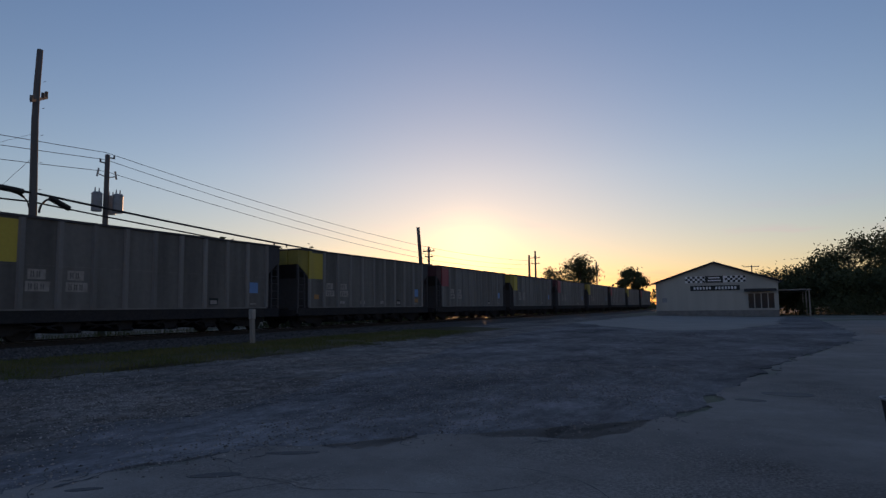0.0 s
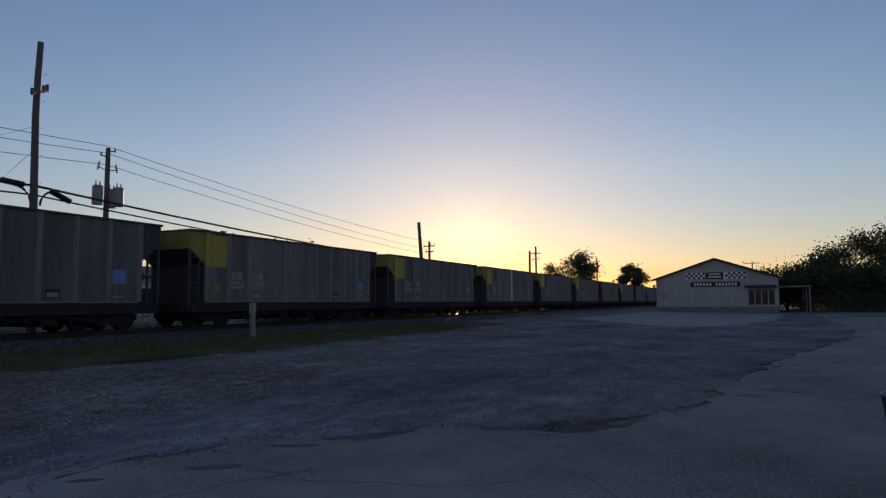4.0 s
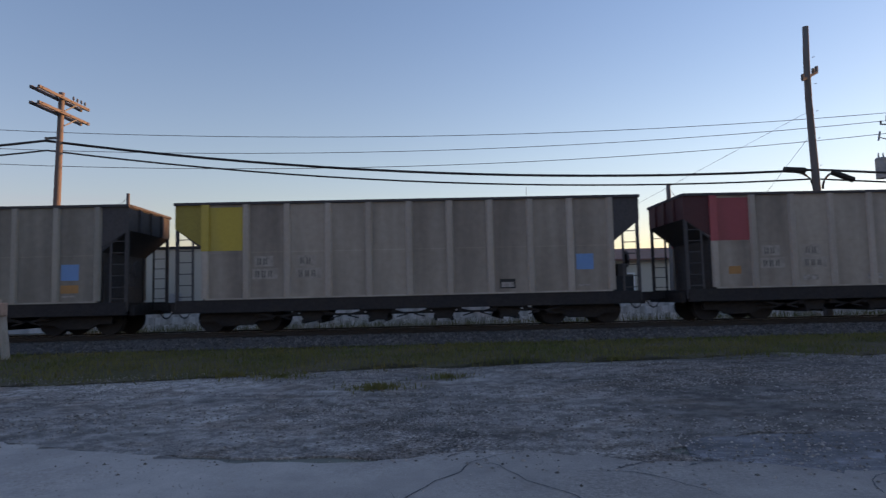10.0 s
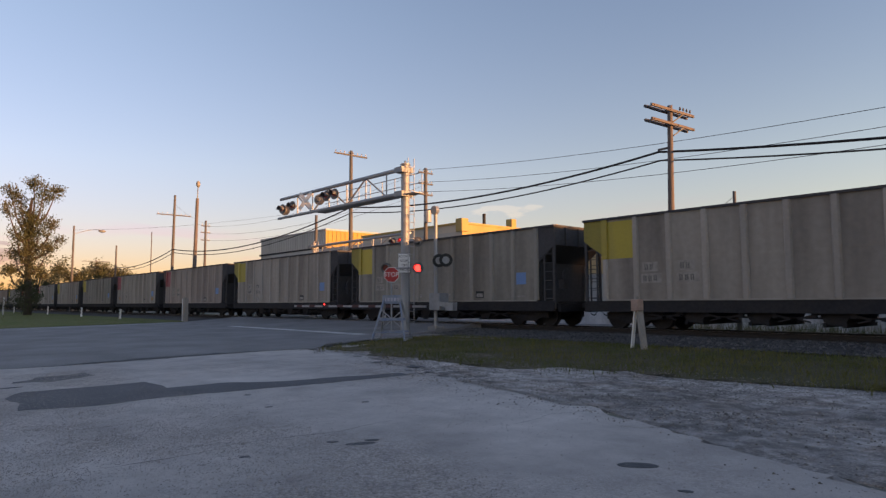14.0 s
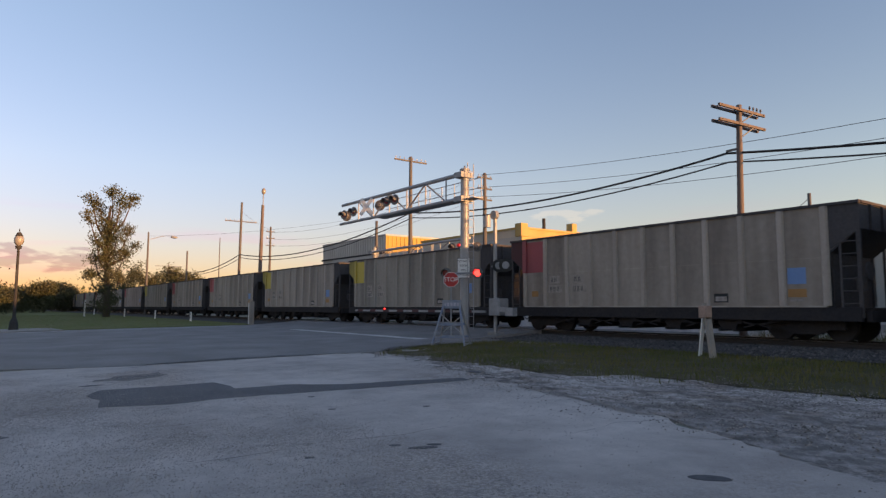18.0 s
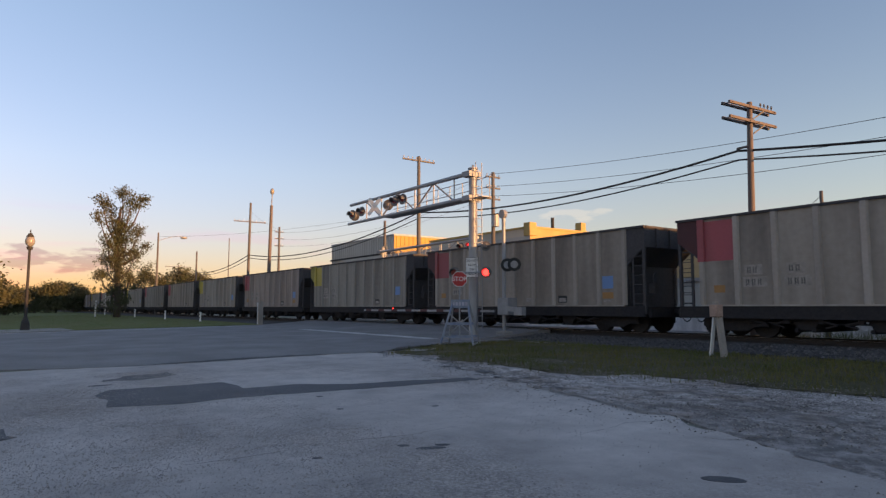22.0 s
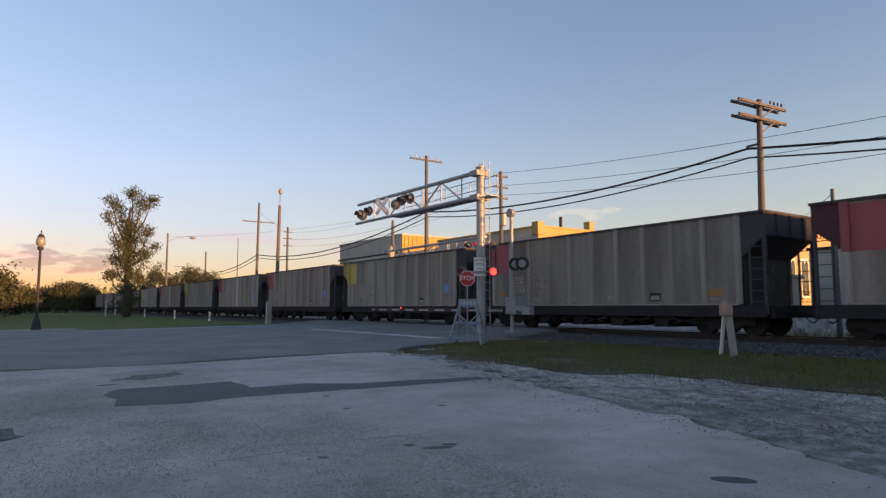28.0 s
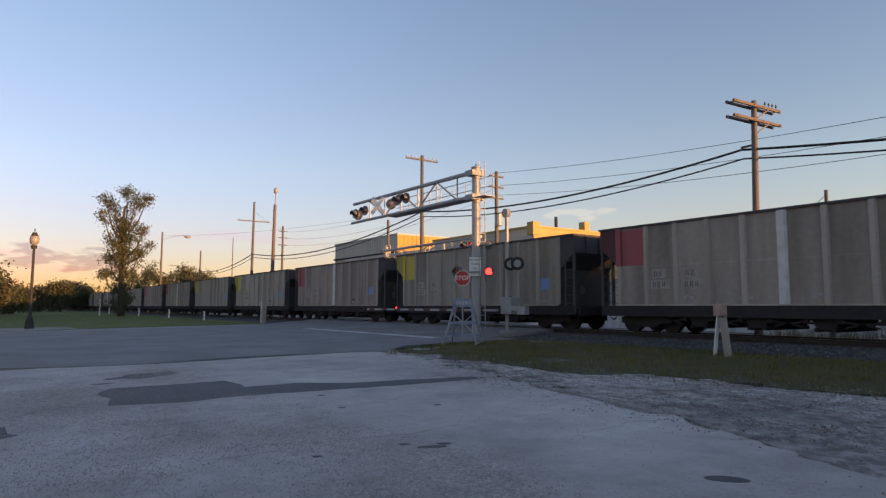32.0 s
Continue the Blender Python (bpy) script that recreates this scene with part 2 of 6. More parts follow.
def ground_mat(name, light, dark, scale, grain, speck, low, high, spread=(1.0, 1.0), patchy=(0.42, 0.6), old=None, clod=0.0, dirt=None):
    """Ground with wide stains, worn streaks, and pebbly grain that comes and goes in patches. old: dims the colour
    eastwards, as ground viewed against the sun.
    """
    m = bpy.data.materials.new(name)
    m.use_nodes = True
    n, l = m.node_tree.nodes, m.node_tree.links
    b = n["Principled BSDF"]
    b.inputs["Roughness"].default_value = 0.95
    b.inputs["Specular IOR Level"].default_value = 0.25
    co, mp = n.new("ShaderNodeTexCoord"), n.new("ShaderNodeMapping")
    mp.inputs["Scale"].default_value = (spread[0], spread[1], 1)
    l.new(co.outputs["Object"], mp.inputs["Vector"])

    def noise_at(s, detail, src, rough=0.6):
        t = n.new("ShaderNodeTexNoise")
        t.inputs["Scale"].default_value, t.inputs["Detail"].default_value, t.inputs["Roughness"].default_value = s, detail, rough
        l.new(src.outputs["Vector" if src is mp else "Object"], t.inputs["Vector"])
        return t.outputs["Fac"]

    def span(v, a, z, lo=0.0, hi=1.0):
        t = n.new("ShaderNodeMapRange")
        for k, q in zip(("From Min", "From Max", "To Min", "To Max"), (a, z, lo, hi)):
            t.inputs[k].default_value = q
        l.new(v, t.inputs["Value"])
        return t.outputs["Result"]

    def times(p, q):
        t = n.new("ShaderNodeMath")
        t.operation = "MULTIPLY"
        l.new(p, t.inputs[0]), l.new(q, t.inputs[1])
        return t.outputs["Value"]

    wide = span(noise_at(scale, 8, mp, 0.65), low, high)
    mid = span(noise_at(scale * 6, 6, mp, 0.7), 0.3, 0.7, 1 - grain, 1 + grain)
    patch = span(noise_at(0.22, 3, co), *patchy)
    fine = span(noise_at(26.0, 3, co, 0.75), 0.36, 0.64, -1.0, 1.0)
    sp = times(times(fine, patch), span(noise_at(1.1, 2, co), 0.3, 0.6, 0.45 * speck, speck))
    add = n.new("ShaderNodeMath")
    add.operation = "ADD"
    add.inputs[1].default_value = 1.0
    l.new(sp, add.inputs[0])
    tiny = span(noise_at(90.0, 2, co, 0.6), 0.3, 0.7, 0.88, 1.12)
    mx, hsv = n.new("ShaderNodeMix"), n.new("ShaderNodeHueSaturation")
    mx.data_type = "RGBA"
    mx.inputs["A"].default_value, mx.inputs["B"].default_value = (*light, 1), (*dark, 1)
    l.new(wide, mx.inputs["Factor"])
    l.new(mx.outputs["Result"], hsv.inputs["Color"])
    value = times(times(mid, add.outputs["Value"]), tiny)
    if clod:
        value = times(value, span(noise_at(5.0, 5, mp, 0.75), 0.44, 0.56, 1 - clod, 1 + clod))
    if dirt:
        soil = n.new("ShaderNodeMix")
        soil.data_type = "RGBA"
        soil.inputs["B"].default_value = (*dirt, 1)
        l.new(span(noise_at(1.3, 7, mp, 0.7), 0.50, 0.62, 0.0, 0.55), soil.inputs["Factor"])
        l.new(mx.outputs["Result"], soil.inputs["A"])
        l.new(soil.outputs["Result"], hsv.inputs["Color"])
    if old:
        # dims towards the east: the contrast of looking sunward, put into the colour
        sep, off = n.new("ShaderNodeSeparateXYZ"), n.new("ShaderNodeMath")
        l.new(co.outputs["Object"], sep.inputs["Vector"])
        off.operation = "MULTIPLY_ADD"
        off.inputs[1].default_value = 9.0
        l.new(noise_at(0.35, 5, co), off.inputs[0])
        l.new(sep.outputs["X"], off.inputs[2])
        value = times(value, span(off.outputs["Value"], old[0] + 4.5, old[1] + 4.5, 1.0, old[2]))
    l.new(value, hsv.inputs["Value"])
    l.new(hsv.outputs["Color"], b.inputs["Base Color"])
    bp = n.new("ShaderNodeBump")
    bp.inputs["Strength"].default_value, bp.inputs["Distance"].default_value = 0.6, 0.02
    l.new(add.outputs["Value"], bp.inputs["Height"])
    l.new(bp.outputs["Normal"], b.inputs["Normal"])
    MATS[name] = m
    return m


# old in these three is sunward dimming put into the colour
M_LOT = ground_mat("worn_concrete", (0.53, 0.478, 0.44), (0.36, 0.323, 0.30), 0.2, 0.18, 0.5, 0.40, 0.7, patchy=(0.5, 0.66), old=(-7.0, 7.0, 0.5))
M_GRAVEL = ground_mat("gravel_dirt", (0.50, 0.452, 0.42), (0.25, 0.228, 0.215), 0.42, 0.32, 0.9, 0.40, 0.60, (0.75, 1.0), old=(-9.0, 6.0, 0.45), clod=0.24, dirt=(0.24, 0.175, 0.135))
M_OLDASPH = ground_mat("old_asphalt", (0.235, 0.23, 0.24), (0.10, 0.098, 0.104), 0.3, 0.4, 0.8, 0.38, 0.62, (0.6, 1.1), old=(2.0, 14.0, 0.85), clod=0.15)
M_ASPH = mat("asphalt", (0.19, 0.18, 0.176), 0.92, vary=0.4, fine=25, coarse=0.5, bump=0.5, second=(0.27, 0.255, 0.25), mix=0.8)
M_PATCH = mat("patch_asphalt", (0.10, 0.10, 0.105), 0.92, vary=0.4, fine=30, coarse=1.0, bump=0.5, second=(0.15, 0.15, 0.155))
M_PALE = mat("pale_sand", (0.29, 0.275, 0.255), 0.97, vary=0.3, fine=12, coarse=0.4, bump=0.4, second=(0.19, 0.182, 0.175))
M_PALEKERB = mat("whitewashed_concrete", (0.72, 0.71, 0.69), 0.9, vary=0.2, fine=9, coarse=1.5, bump=0.2, second=(0.42, 0.41, 0.4), mix=0.8, streak=True)
M_GROUND = mat("bare_ground", (0.20, 0.19, 0.17), 0.97, vary=0.4, fine=5, coarse=0.12, bump=0.5, second=(0.09, 0.11, 0.05), mix=0.8)
M_TURF = mat("turf", (0.085, 0.078, 0.04), 0.95, vary=0.5, fine=12, coarse=0.8, bump=0.8, second=(0.125, 0.10, 0.07), mix=0.9, spec=0.1)
M_TURFGREEN = mat("mown_turf", (0.135, 0.165, 0.055), 0.95, vary=0.5, fine=6, coarse=0.35, bump=0.8, second=(0.20, 0.18, 0.085), mix=0.8, spec=0.1)
M_GRASS = mat("grass_blade", (0.10, 0.112, 0.036), 0.85, vary=0.4, fine=3, coarse=0.5, bump=0, second=(0.165, 0.14, 0.055), mix=0.9, spec=0.1)
M_BALLAST = mat("ballast", (0.105, 0.098, 0.096), 0.95, vary=0.7, fine=14, coarse=0.8, bump=1.0, second=(0.07, 0.064, 0.064), mix=0.7, spec=0.15)
M_STONE = mat("ballast_stone", (0.115, 0.108, 0.105), 0.95, vary=0.4, fine=20, coarse=1.5, bump=0.3, second=(0.075, 0.07, 0.068), mix=0.8, spec=0.15, island=0.5)
M_PEBBLE = mat("pale_pebble", (0.44, 0.40, 0.37), 0.95, vary=0.5, fine=40, coarse=9, bump=0, second=(0.22, 0.20, 0.19), mix=0.9)
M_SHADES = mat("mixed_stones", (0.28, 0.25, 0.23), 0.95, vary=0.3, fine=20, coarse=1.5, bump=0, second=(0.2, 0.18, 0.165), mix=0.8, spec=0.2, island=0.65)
M_RAIL = mat("rusty_rail", (0.035, 0.027, 0.024), 0.8, 0.0, second=(0.03, 0.025, 0.022))
M_RAILTOP = mat("polished_rail", (0.45, 0.44, 0.43), 0.3, 1.0, vary=0.1)
M_TIE = mat("creosoted_tie", (0.06, 0.05, 0.042), 0.9, second=(0.12, 0.10, 0.085))
M_PAINTLINE = mat("road_paint", (0.62, 0.61, 0.58), 0.85, vary=0.2, fine=20, coarse=2, bump=0.1, second=(0.25, 0.25, 0.25), mix=0.7)
TONES = {}
# the last tone is darkest: it holds the shade of backlit cars
for tone, (red, green, blue) in (("tan", (0.37, 0.32, 0.275)), ("pinkish-brown", (0.35, 0.28, 0.245)), ("olive-grey", (0.30, 0.272, 0.235)), ("backlit grey", (0.20, 0.184, 0.17))):
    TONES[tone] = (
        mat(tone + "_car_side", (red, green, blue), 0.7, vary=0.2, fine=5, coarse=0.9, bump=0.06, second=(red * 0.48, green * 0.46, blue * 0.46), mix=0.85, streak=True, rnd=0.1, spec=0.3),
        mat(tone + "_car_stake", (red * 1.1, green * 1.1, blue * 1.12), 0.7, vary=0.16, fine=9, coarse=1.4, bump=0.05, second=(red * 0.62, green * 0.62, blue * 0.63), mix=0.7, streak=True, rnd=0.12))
# soot and the shade of the car ends together in one dark tone
M_CARDARK = mat("sooty_shaded_steel", (0.08, 0.077, 0.083), 0.85, vary=0.3, fine=12, coarse=1.5, bump=0.1, second=(0.09, 0.08, 0.074), streak=True, spec=0.08)
M_UNDER = mat("grimy_underframe", (0.038, 0.0365, 0.04), 0.9, vary=0.3, fine=12, coarse=1.5, bump=0.1, second=(0.055, 0.048, 0.044), spec=0.05)
M_YELLOW = mat("faded_yellow_paint", (0.48, 0.36, 0.045), 0.6, vary=0.12, fine=10, coarse=1.6, bump=0.03, second=(0.34, 0.27, 0.08), streak=True, rnd=0.15)
M_RED = mat("faded_red_paint", (0.36, 0.07, 0.085), 0.6, vary=0.12, fine=10, coarse=1.6, bump=0.03, second=(0.22, 0.06, 0.06), streak=True, rnd=0.15)
# darker versions of the two panel paints
M_DULLRED = mat("dull_red_paint", (0.075, 0.02, 0.024), 0.7, vary=0.2, fine=10, coarse=1.6, bump=0.03, second=(0.06, 0.02, 0.022), streak=True)
M_DULLYELLOW = mat("dull_yellow_paint", (0.30, 0.235, 0.04), 0.7, vary=0.2, fine=10, coarse=1.6, bump=0.03, second=(0.20, 0.16, 0.04), streak=True)
M_WHITE = mat("chalky_white", (0.62, 0.61, 0.60), 0.7, vary=0.15, fine=12, coarse=3, bump=0.03, second=(0.40, 0.38, 0.36))
M_STENCIL = mat("worn_pale_stencil", (0.36, 0.33, 0.31), 0.7, vary=0.4, fine=22, coarse=8, bump=0, second=(0.22, 0.19, 0.17), mix=0.9)
M_PATCHPALE = mat("chalky_patch", (0.37, 0.325, 0.29), 0.8, vary=0.3, fine=14, coarse=5, bump=0, second=(0.26, 0.225, 0.2), mix=0.9)
M_SPRAY = mat("white_spray", (0.55, 0.54, 0.53), 0.8, vary=0.2, bump=0)
M_BLUE = mat("blue_panel", (0.13, 0.27, 0.52), 0.6, vary=0.12, fine=10, coarse=3, bump=0, second=(0.13, 0.25, 0.5))
M_ORANGE = mat("orange_stencil", (0.40, 0.20, 0.07), 0.7, vary=0.2, bump=0)
M_MARK = mat("faded_black_stencil", (0.07, 0.066, 0.063), 0.7, vary=0.4, fine=25, coarse=6, bump=0, second=(0.13, 0.12, 0.11), mix=0.8)
M_BLACK = mat("black_paint", (0.015, 0.015, 0.016), 0.6, vary=0.2, bump=0.05)
M_LAMPBACK = mat("weathered_lamp_black", (0.13, 0.127, 0.13), 0.6, vary=0.2, fine=20, coarse=4, bump=0.05, second=(0.14, 0.13, 0.125))
M_STEEL = mat("galvanised", (0.33, 0.335, 0.345), 0.55, 0.4, vary=0.12, fine=18, coarse=4, bump=0.03, second=(0.30, 0.31, 0.32))
M_GREYSTEEL = mat("grey_painted_steel", (0.30, 0.31, 0.32), 0.55, 0.2, vary=0.15, fine=18, coarse=3, bump=0.03)
M_WOOD = mat("weathered_pole", (0.15, 0.146, 0.146), 0.95, vary=0.3, fine=25, coarse=3, bump=0.4, second=(0.10, 0.092, 0.086), streak=True, spec=0.1)
M_GREYWOOD = mat("silvered_wood", (0.32, 0.29, 0.255), 0.9, vary=0.25, fine=22, coarse=4, bump=0.3, second=(0.20, 0.17, 0.15), streak=True)
M_CABLE = mat("black_cable", (0.012, 0.012, 0.013), 0.7, vary=0.1, bump=0)
M_WIRE = mat("grey_wire", (0.10, 0.10, 0.105), 0.6, 0.4, vary=0.1, bump=0)
M_CERAMIC = mat("ceramic", (0.45, 0.44, 0.42), 0.3, vary=0.1, bump=0)
M_BARK = mat("bark", (0.085, 0.065, 0.05), 0.95, vary=0.4, fine=14, coarse=2, bump=0.7, second=(0.05, 0.042, 0.036))
M_LEAF = mat("oak_leaf", (0.07, 0.078, 0.042), 0.8, vary=0.4, fine=2, coarse=0.4, bump=0, second=(0.09, 0.085, 0.055), mix=0.8, spec=0.1)
M_LEAFDARK = mat("dense_leaf", (0.085, 0.10, 0.05), 0.8, vary=0.4, fine=1.5, coarse=0.3, bump=0, second=(0.065, 0.075, 0.042), mix=0.8, spec=0.1)
M_SIDING = mat("painted_siding", (0.44, 0.42, 0.37), 0.75, vary=0.08, fine=10, coarse=0.7, bump=0.05, second=(0.34, 0.32, 0.28), mix=0.6, streak=True)
M_ROOF = mat("metal_roof", (0.24, 0.23, 0.22), 0.5, 0.4, vary=0.15, fine=8, coarse=0.8, bump=0.1)
M_TRIM = mat("dark_trim", (0.055, 0.054, 0.055), 0.8, vary=0.2, bump=0.05, spec=0.1)
M_GREYWALL = mat("grey_metal_wall", (0.44, 0.44, 0.42), 0.6, 0.1, vary=0.08, fine=9, coarse=0.5, bump=0.05, second=(0.34, 0.33, 0.31), streak=True)
M_CREAM = mat("cream_block", (0.55, 0.51, 0.43), 0.85, vary=0.1, fine=10, coarse=0.5, bump=0.15, second=(0.42, 0.39, 0.33), mix=0.6, streak=True)
M_BRICK = mat("painted_brick", (0.46, 0.33, 0.17), 0.85, vary=0.2, fine=6, coarse=0.6, bump=0.3, second=(0.40, 0.29, 0.17))
# tan deepened with the yellow of low sunlight
M_TAN = mat("sun_tinted_tan", (0.50, 0.36, 0.15), 0.9, vary=0.12, fine=7, coarse=0.7, bump=0.2, second=(0.42, 0.29, 0.12), spec=0.2)
# metal wall with the low sun's yellow put into its colour
M_SUNCLAD = mat("sun_tinted_cladding", (0.46, 0.31, 0.09), 0.85, vary=0.08, fine=9, coarse=0.5, bump=0.05, second=(0.38, 0.26, 0.09), streak=True, spec=0.2)
M_RUSTROOF = mat("rusty_roof", (0.22, 0.10, 0.07), 0.8, vary=0.3, fine=10, coarse=0.8, bump=0.2, second=(0.14, 0.08, 0.06))
M_GLASS = mat("dark_window", (0.03, 0.035, 0.04), 0.12, vary=0.1, bump=0)
M_SIGNRED = mat("sign_red", (0.52, 0.03, 0.03), 0.45, vary=0.08, bump=0)
M_SIGNWHITE = mat("sign_white", (0.75, 0.75, 0.74), 0.5, vary=0.06, bump=0, second=(0.6, 0.6, 0.58))
M_PALEBLUE = mat("pale_blue_marks", (0.45, 0.45, 0.55), 0.7, vary=0.2, fine=15, coarse=4, bump=0)
M_TEAL = mat("faded_blue_paint", (0.15, 0.20, 0.30), 0.6, vary=0.15, fine=15, coarse=4, bump=0.05, second=(0.28, 0.30, 0.31), mix=0.8)
M_LENS = mat("dark_red_lens", (0.30, 0.05, 0.05), 0.25, vary=0.1, bump=0)
M_REDGLOW = glow("lit_red_lens", (1.0, 0.03, 0.02), 3.0)
M_GLOBE = mat("frosted_globe", (0.30, 0.28, 0.25), 0.3, vary=0.05, bump=0)
# flat dark tone for potholes and cracks
M_HOLE = mat("dark_hole", (0.055, 0.055, 0.06), 0.7, vary=0.3, fine=20, coarse=5, bump=0.5, second=(0.09, 0.09, 0.095))
M_MOSS = mat("hanging_moss", (0.13, 0.125, 0.09), 0.95, vary=0.3, fine=6, coarse=1, bump=0)


# ---- mesh tools ----
def part(name, bm, material, parent=None, label="", smooth=False):
    me = bpy.data.meshes.new(name)
    bm.to_mesh(me)
    bm.free()
    me.materials.append(material)
    if smooth:
        for p in me.polygons:
            p.use_smooth = True
    ob = new(name, me)
    if parent:
        ob.parent = parent
    if label:
        ob["label"] = label
    return ob


def raw(name, verts, faces, material, parent=None, label=""):
    me = bpy.data.meshes.new(name)
    me.from_pydata(verts, [], faces)
    me.update()
    me.materials.append(material)
    ob = new(name, me)
    if parent:
        ob.parent = parent
    if label:
        ob["label"] = label
    return ob


def thing(name, m, label, category, group=""):
    ob = new(name)
    ob.empty_display_size = 0.2
    ob.matrix_basis = m
    return tagged(ob, label, category, group)


def box(bm, x0, x1, y0, y1, z0, z1, bevel=0.0):
    r = bmesh.ops.create_cube(bm, size=1.0, matrix=Matrix.Translation(((x0 + x1) / 2, (y0 + y1) / 2, (z0 + z1) / 2)) @ Matrix.Diagonal((x1 - x0, y1 - y0, z1 - z0, 1)))
    if bevel:
        vs = set(r["verts"])
        bmesh.ops.bevel(bm, geom=[e for e in bm.edges if e.verts[0] in vs and e.verts[1] in vs], offset=bevel, segments=1, affect="EDGES")
    return bm


def beam(bm, a, b, r0, r1=None, sides=8):
    """A round bar from a to b."""
    a, b = Vector(a), Vector(b)
    d = b - a
    m = Matrix.Translation((a + b) / 2) @ d.to_track_quat("Z", "Y").to_matrix().to_4x4()
    bmesh.ops.create_cone(bm, cap_ends=True, segments=sides, radius1=r0, radius2=r0 if r1 is None else r1, depth=d.length, matrix=m)
    return bm


def plank(bm, a, b, w, h):
    """A square bar from a to b."""
    a, b = Vector(a), Vector(b)
    d = b - a
    q = d.to_track_quat("Z", "Y").to_matrix().to_4x4()
    bmesh.ops.create_cube(bm, size=1.0, matrix=Matrix.Translation((a + b) / 2) @ q @ Matrix.Diagonal((w, h, d.length, 1)))
    return bm


def prism(bm, pts, y0, y1):
    """A polygon in x and z, drawn out from y0 to y1."""
    a = [bm.verts.new((x, y0, z)) for x, z in pts]
    b = [bm.verts.new((x, y1, z)) for x, z in pts]
    bm.faces.new(a), bm.faces.new(list(reversed(b)))
    for i in range(len(pts)):
        j = (i + 1) % len(pts)
        bm.faces.new((a[i], b[i], b[j], a[j]))
    bmesh.ops.recalc_face_normals(bm, faces=bm.faces)
    return bm


def tube(bm, pts, radii, sides=10):
    """One smooth pipe through points, closed at both ends."""
    rings = []
    for k, (p, r) in enumerate(zip(pts, radii)):
        d = (Vector(pts[min(k + 1, len(pts) - 1)]) - Vector(pts[max(k - 1, 0)])).normalized()
        u = d.orthogonal().normalized() if abs(d.z) < 0.9 else (Vector((1, 0, 0)) - d * d.x).normalized()
        w = d.cross(u)
        rings.append([bm.verts.new(Vector(p) + (u * math.cos(a) + w * math.sin(a)) * r) for a in [2 * math.pi * q / sides for q in range(sides)]])
    for a, b in zip(rings, rings[1:]):
        for q in range(sides):
            bm.faces.new((a[q], a[(q + 1) % sides], b[(q + 1) % sides], b[q]))
    bm.faces.new(list(reversed(rings[0]))), bm.faces.new(rings[-1])
    return bm


def B():
    return bmesh.new()


def text(name, body, size, m, material, parent):
    cu = bpy.data.curves.new(name, "FONT")
    cu.body, cu.size, cu.align_x, cu.align_y, cu.extrude = body, size, "CENTER", "CENTER", 0.003
    tmp = bpy.data.objects.new(name, cu)
    scene.collection.objects.link(tmp)
    me = bpy.data.meshes.new_from_object(tmp.evaluated_get(bpy.context.evaluated_depsgraph_get()))
    bpy.data.objects.remove(tmp)
    me.materials.clear()
    me.materials.append(material)
    ob = new(name, me)
    ob.parent = parent
    ob.matrix_basis = m
    return ob

# ---- ground ----
TRACK_Y, RAIL_Z, NEAR_Y = 21.8, 0.62, 20.2


def zg(y):
    """Height of the ground: a gentle rise towards the line, level beyond it."""
    if y <= 0:
        return 0.0
    return 0.016 * min(y, 17.5)


def rough(x, y, s):
    return noise.noise((x * 0.9, y * 0.9, s)) + 0.6 * noise.noise((x * 2.6, y * 2.6, s + 3)) + 0.35 * noise.noise((x * 7, y * 7, s + 5))


def sheet(name, pts, lift, material, label, category, step=1.0, ragged=0.12, seed=0, kind="structure"):
    """A flat area of ground inside an outline, laid on the slope, with a ragged edge."""
    edge = []
    n = len(pts)
    for i in range(n):
        (xa, ya), (xb, yb) = pts[i], pts[(i + 1) % n]
        k = max(1, int(math.hypot(xb - xa, yb - ya) / step))
        for j in range(k):
            f = j / k
            x, y = xa + (xb - xa) * f, ya + (yb - ya) * f
            r = ragged * 1.6
            edge.append((x + r * rough(x, y, seed), y + r * rough(x, y, seed + 7.7)))
    bm = B()
    top = [bm.verts.new((x, y, zg(y) + lift)) for x, y in edge]
    low = [bm.verts.new((x, y, zg(y) - 0.03)) for x, y in edge]
    f = bm.faces.new(top)
    for i in range(len(edge)):
        j = (i + 1) % len(edge)
        bm.faces.new((top[i], low[i], low[j], top[j]))
    bmesh.ops.triangulate(bm, faces=[f])
    for y in (17.5, 0.0):
        bmesh.ops.bisect_plane(bm, geom=bm.verts[:] + bm.edges[:] + bm.faces[:], plane_co=(0, y, 0), plane_no=(0, 1, 0))
    for v in bm.verts:
        if v.co.z > zg(v.co.y) - 0.02:
            v.co.z = zg(v.co.y) + lift
    bmesh.ops.recalc_face_normals(bm, faces=bm.faces)
    ob = part(name, bm, material)
    return tagged(ob, label, category, kind=kind)


def build_ground():
    ys = [-2500, -600, -200, -80, -40, -20, -10, -5, 0, 4, 8, 12, 15, 17.5, 19, 22, 26, 30, 40, 60, 100, 200, 600, 2500]
    xs = [-2500, -1000, -400, -200, -120, -80, -60, -40, -20, -10, 0, 10, 20, 40, 60, 80, 120, 200, 400, 1000, 2500]
    v = [(x, y, zg(y) - 0.02) for y in ys for x in xs]
    w = len(xs)
    f = [(j * w + i, j * w + i + 1, (j + 1) * w + i + 1, (j + 1) * w + i) for j in range(len(ys) - 1) for i in range(w - 1)]
    tagged(raw("ground", v, f, M_GROUND), "bare sandy ground with thin grass reaching to the horizon", "ground", kind="structure")


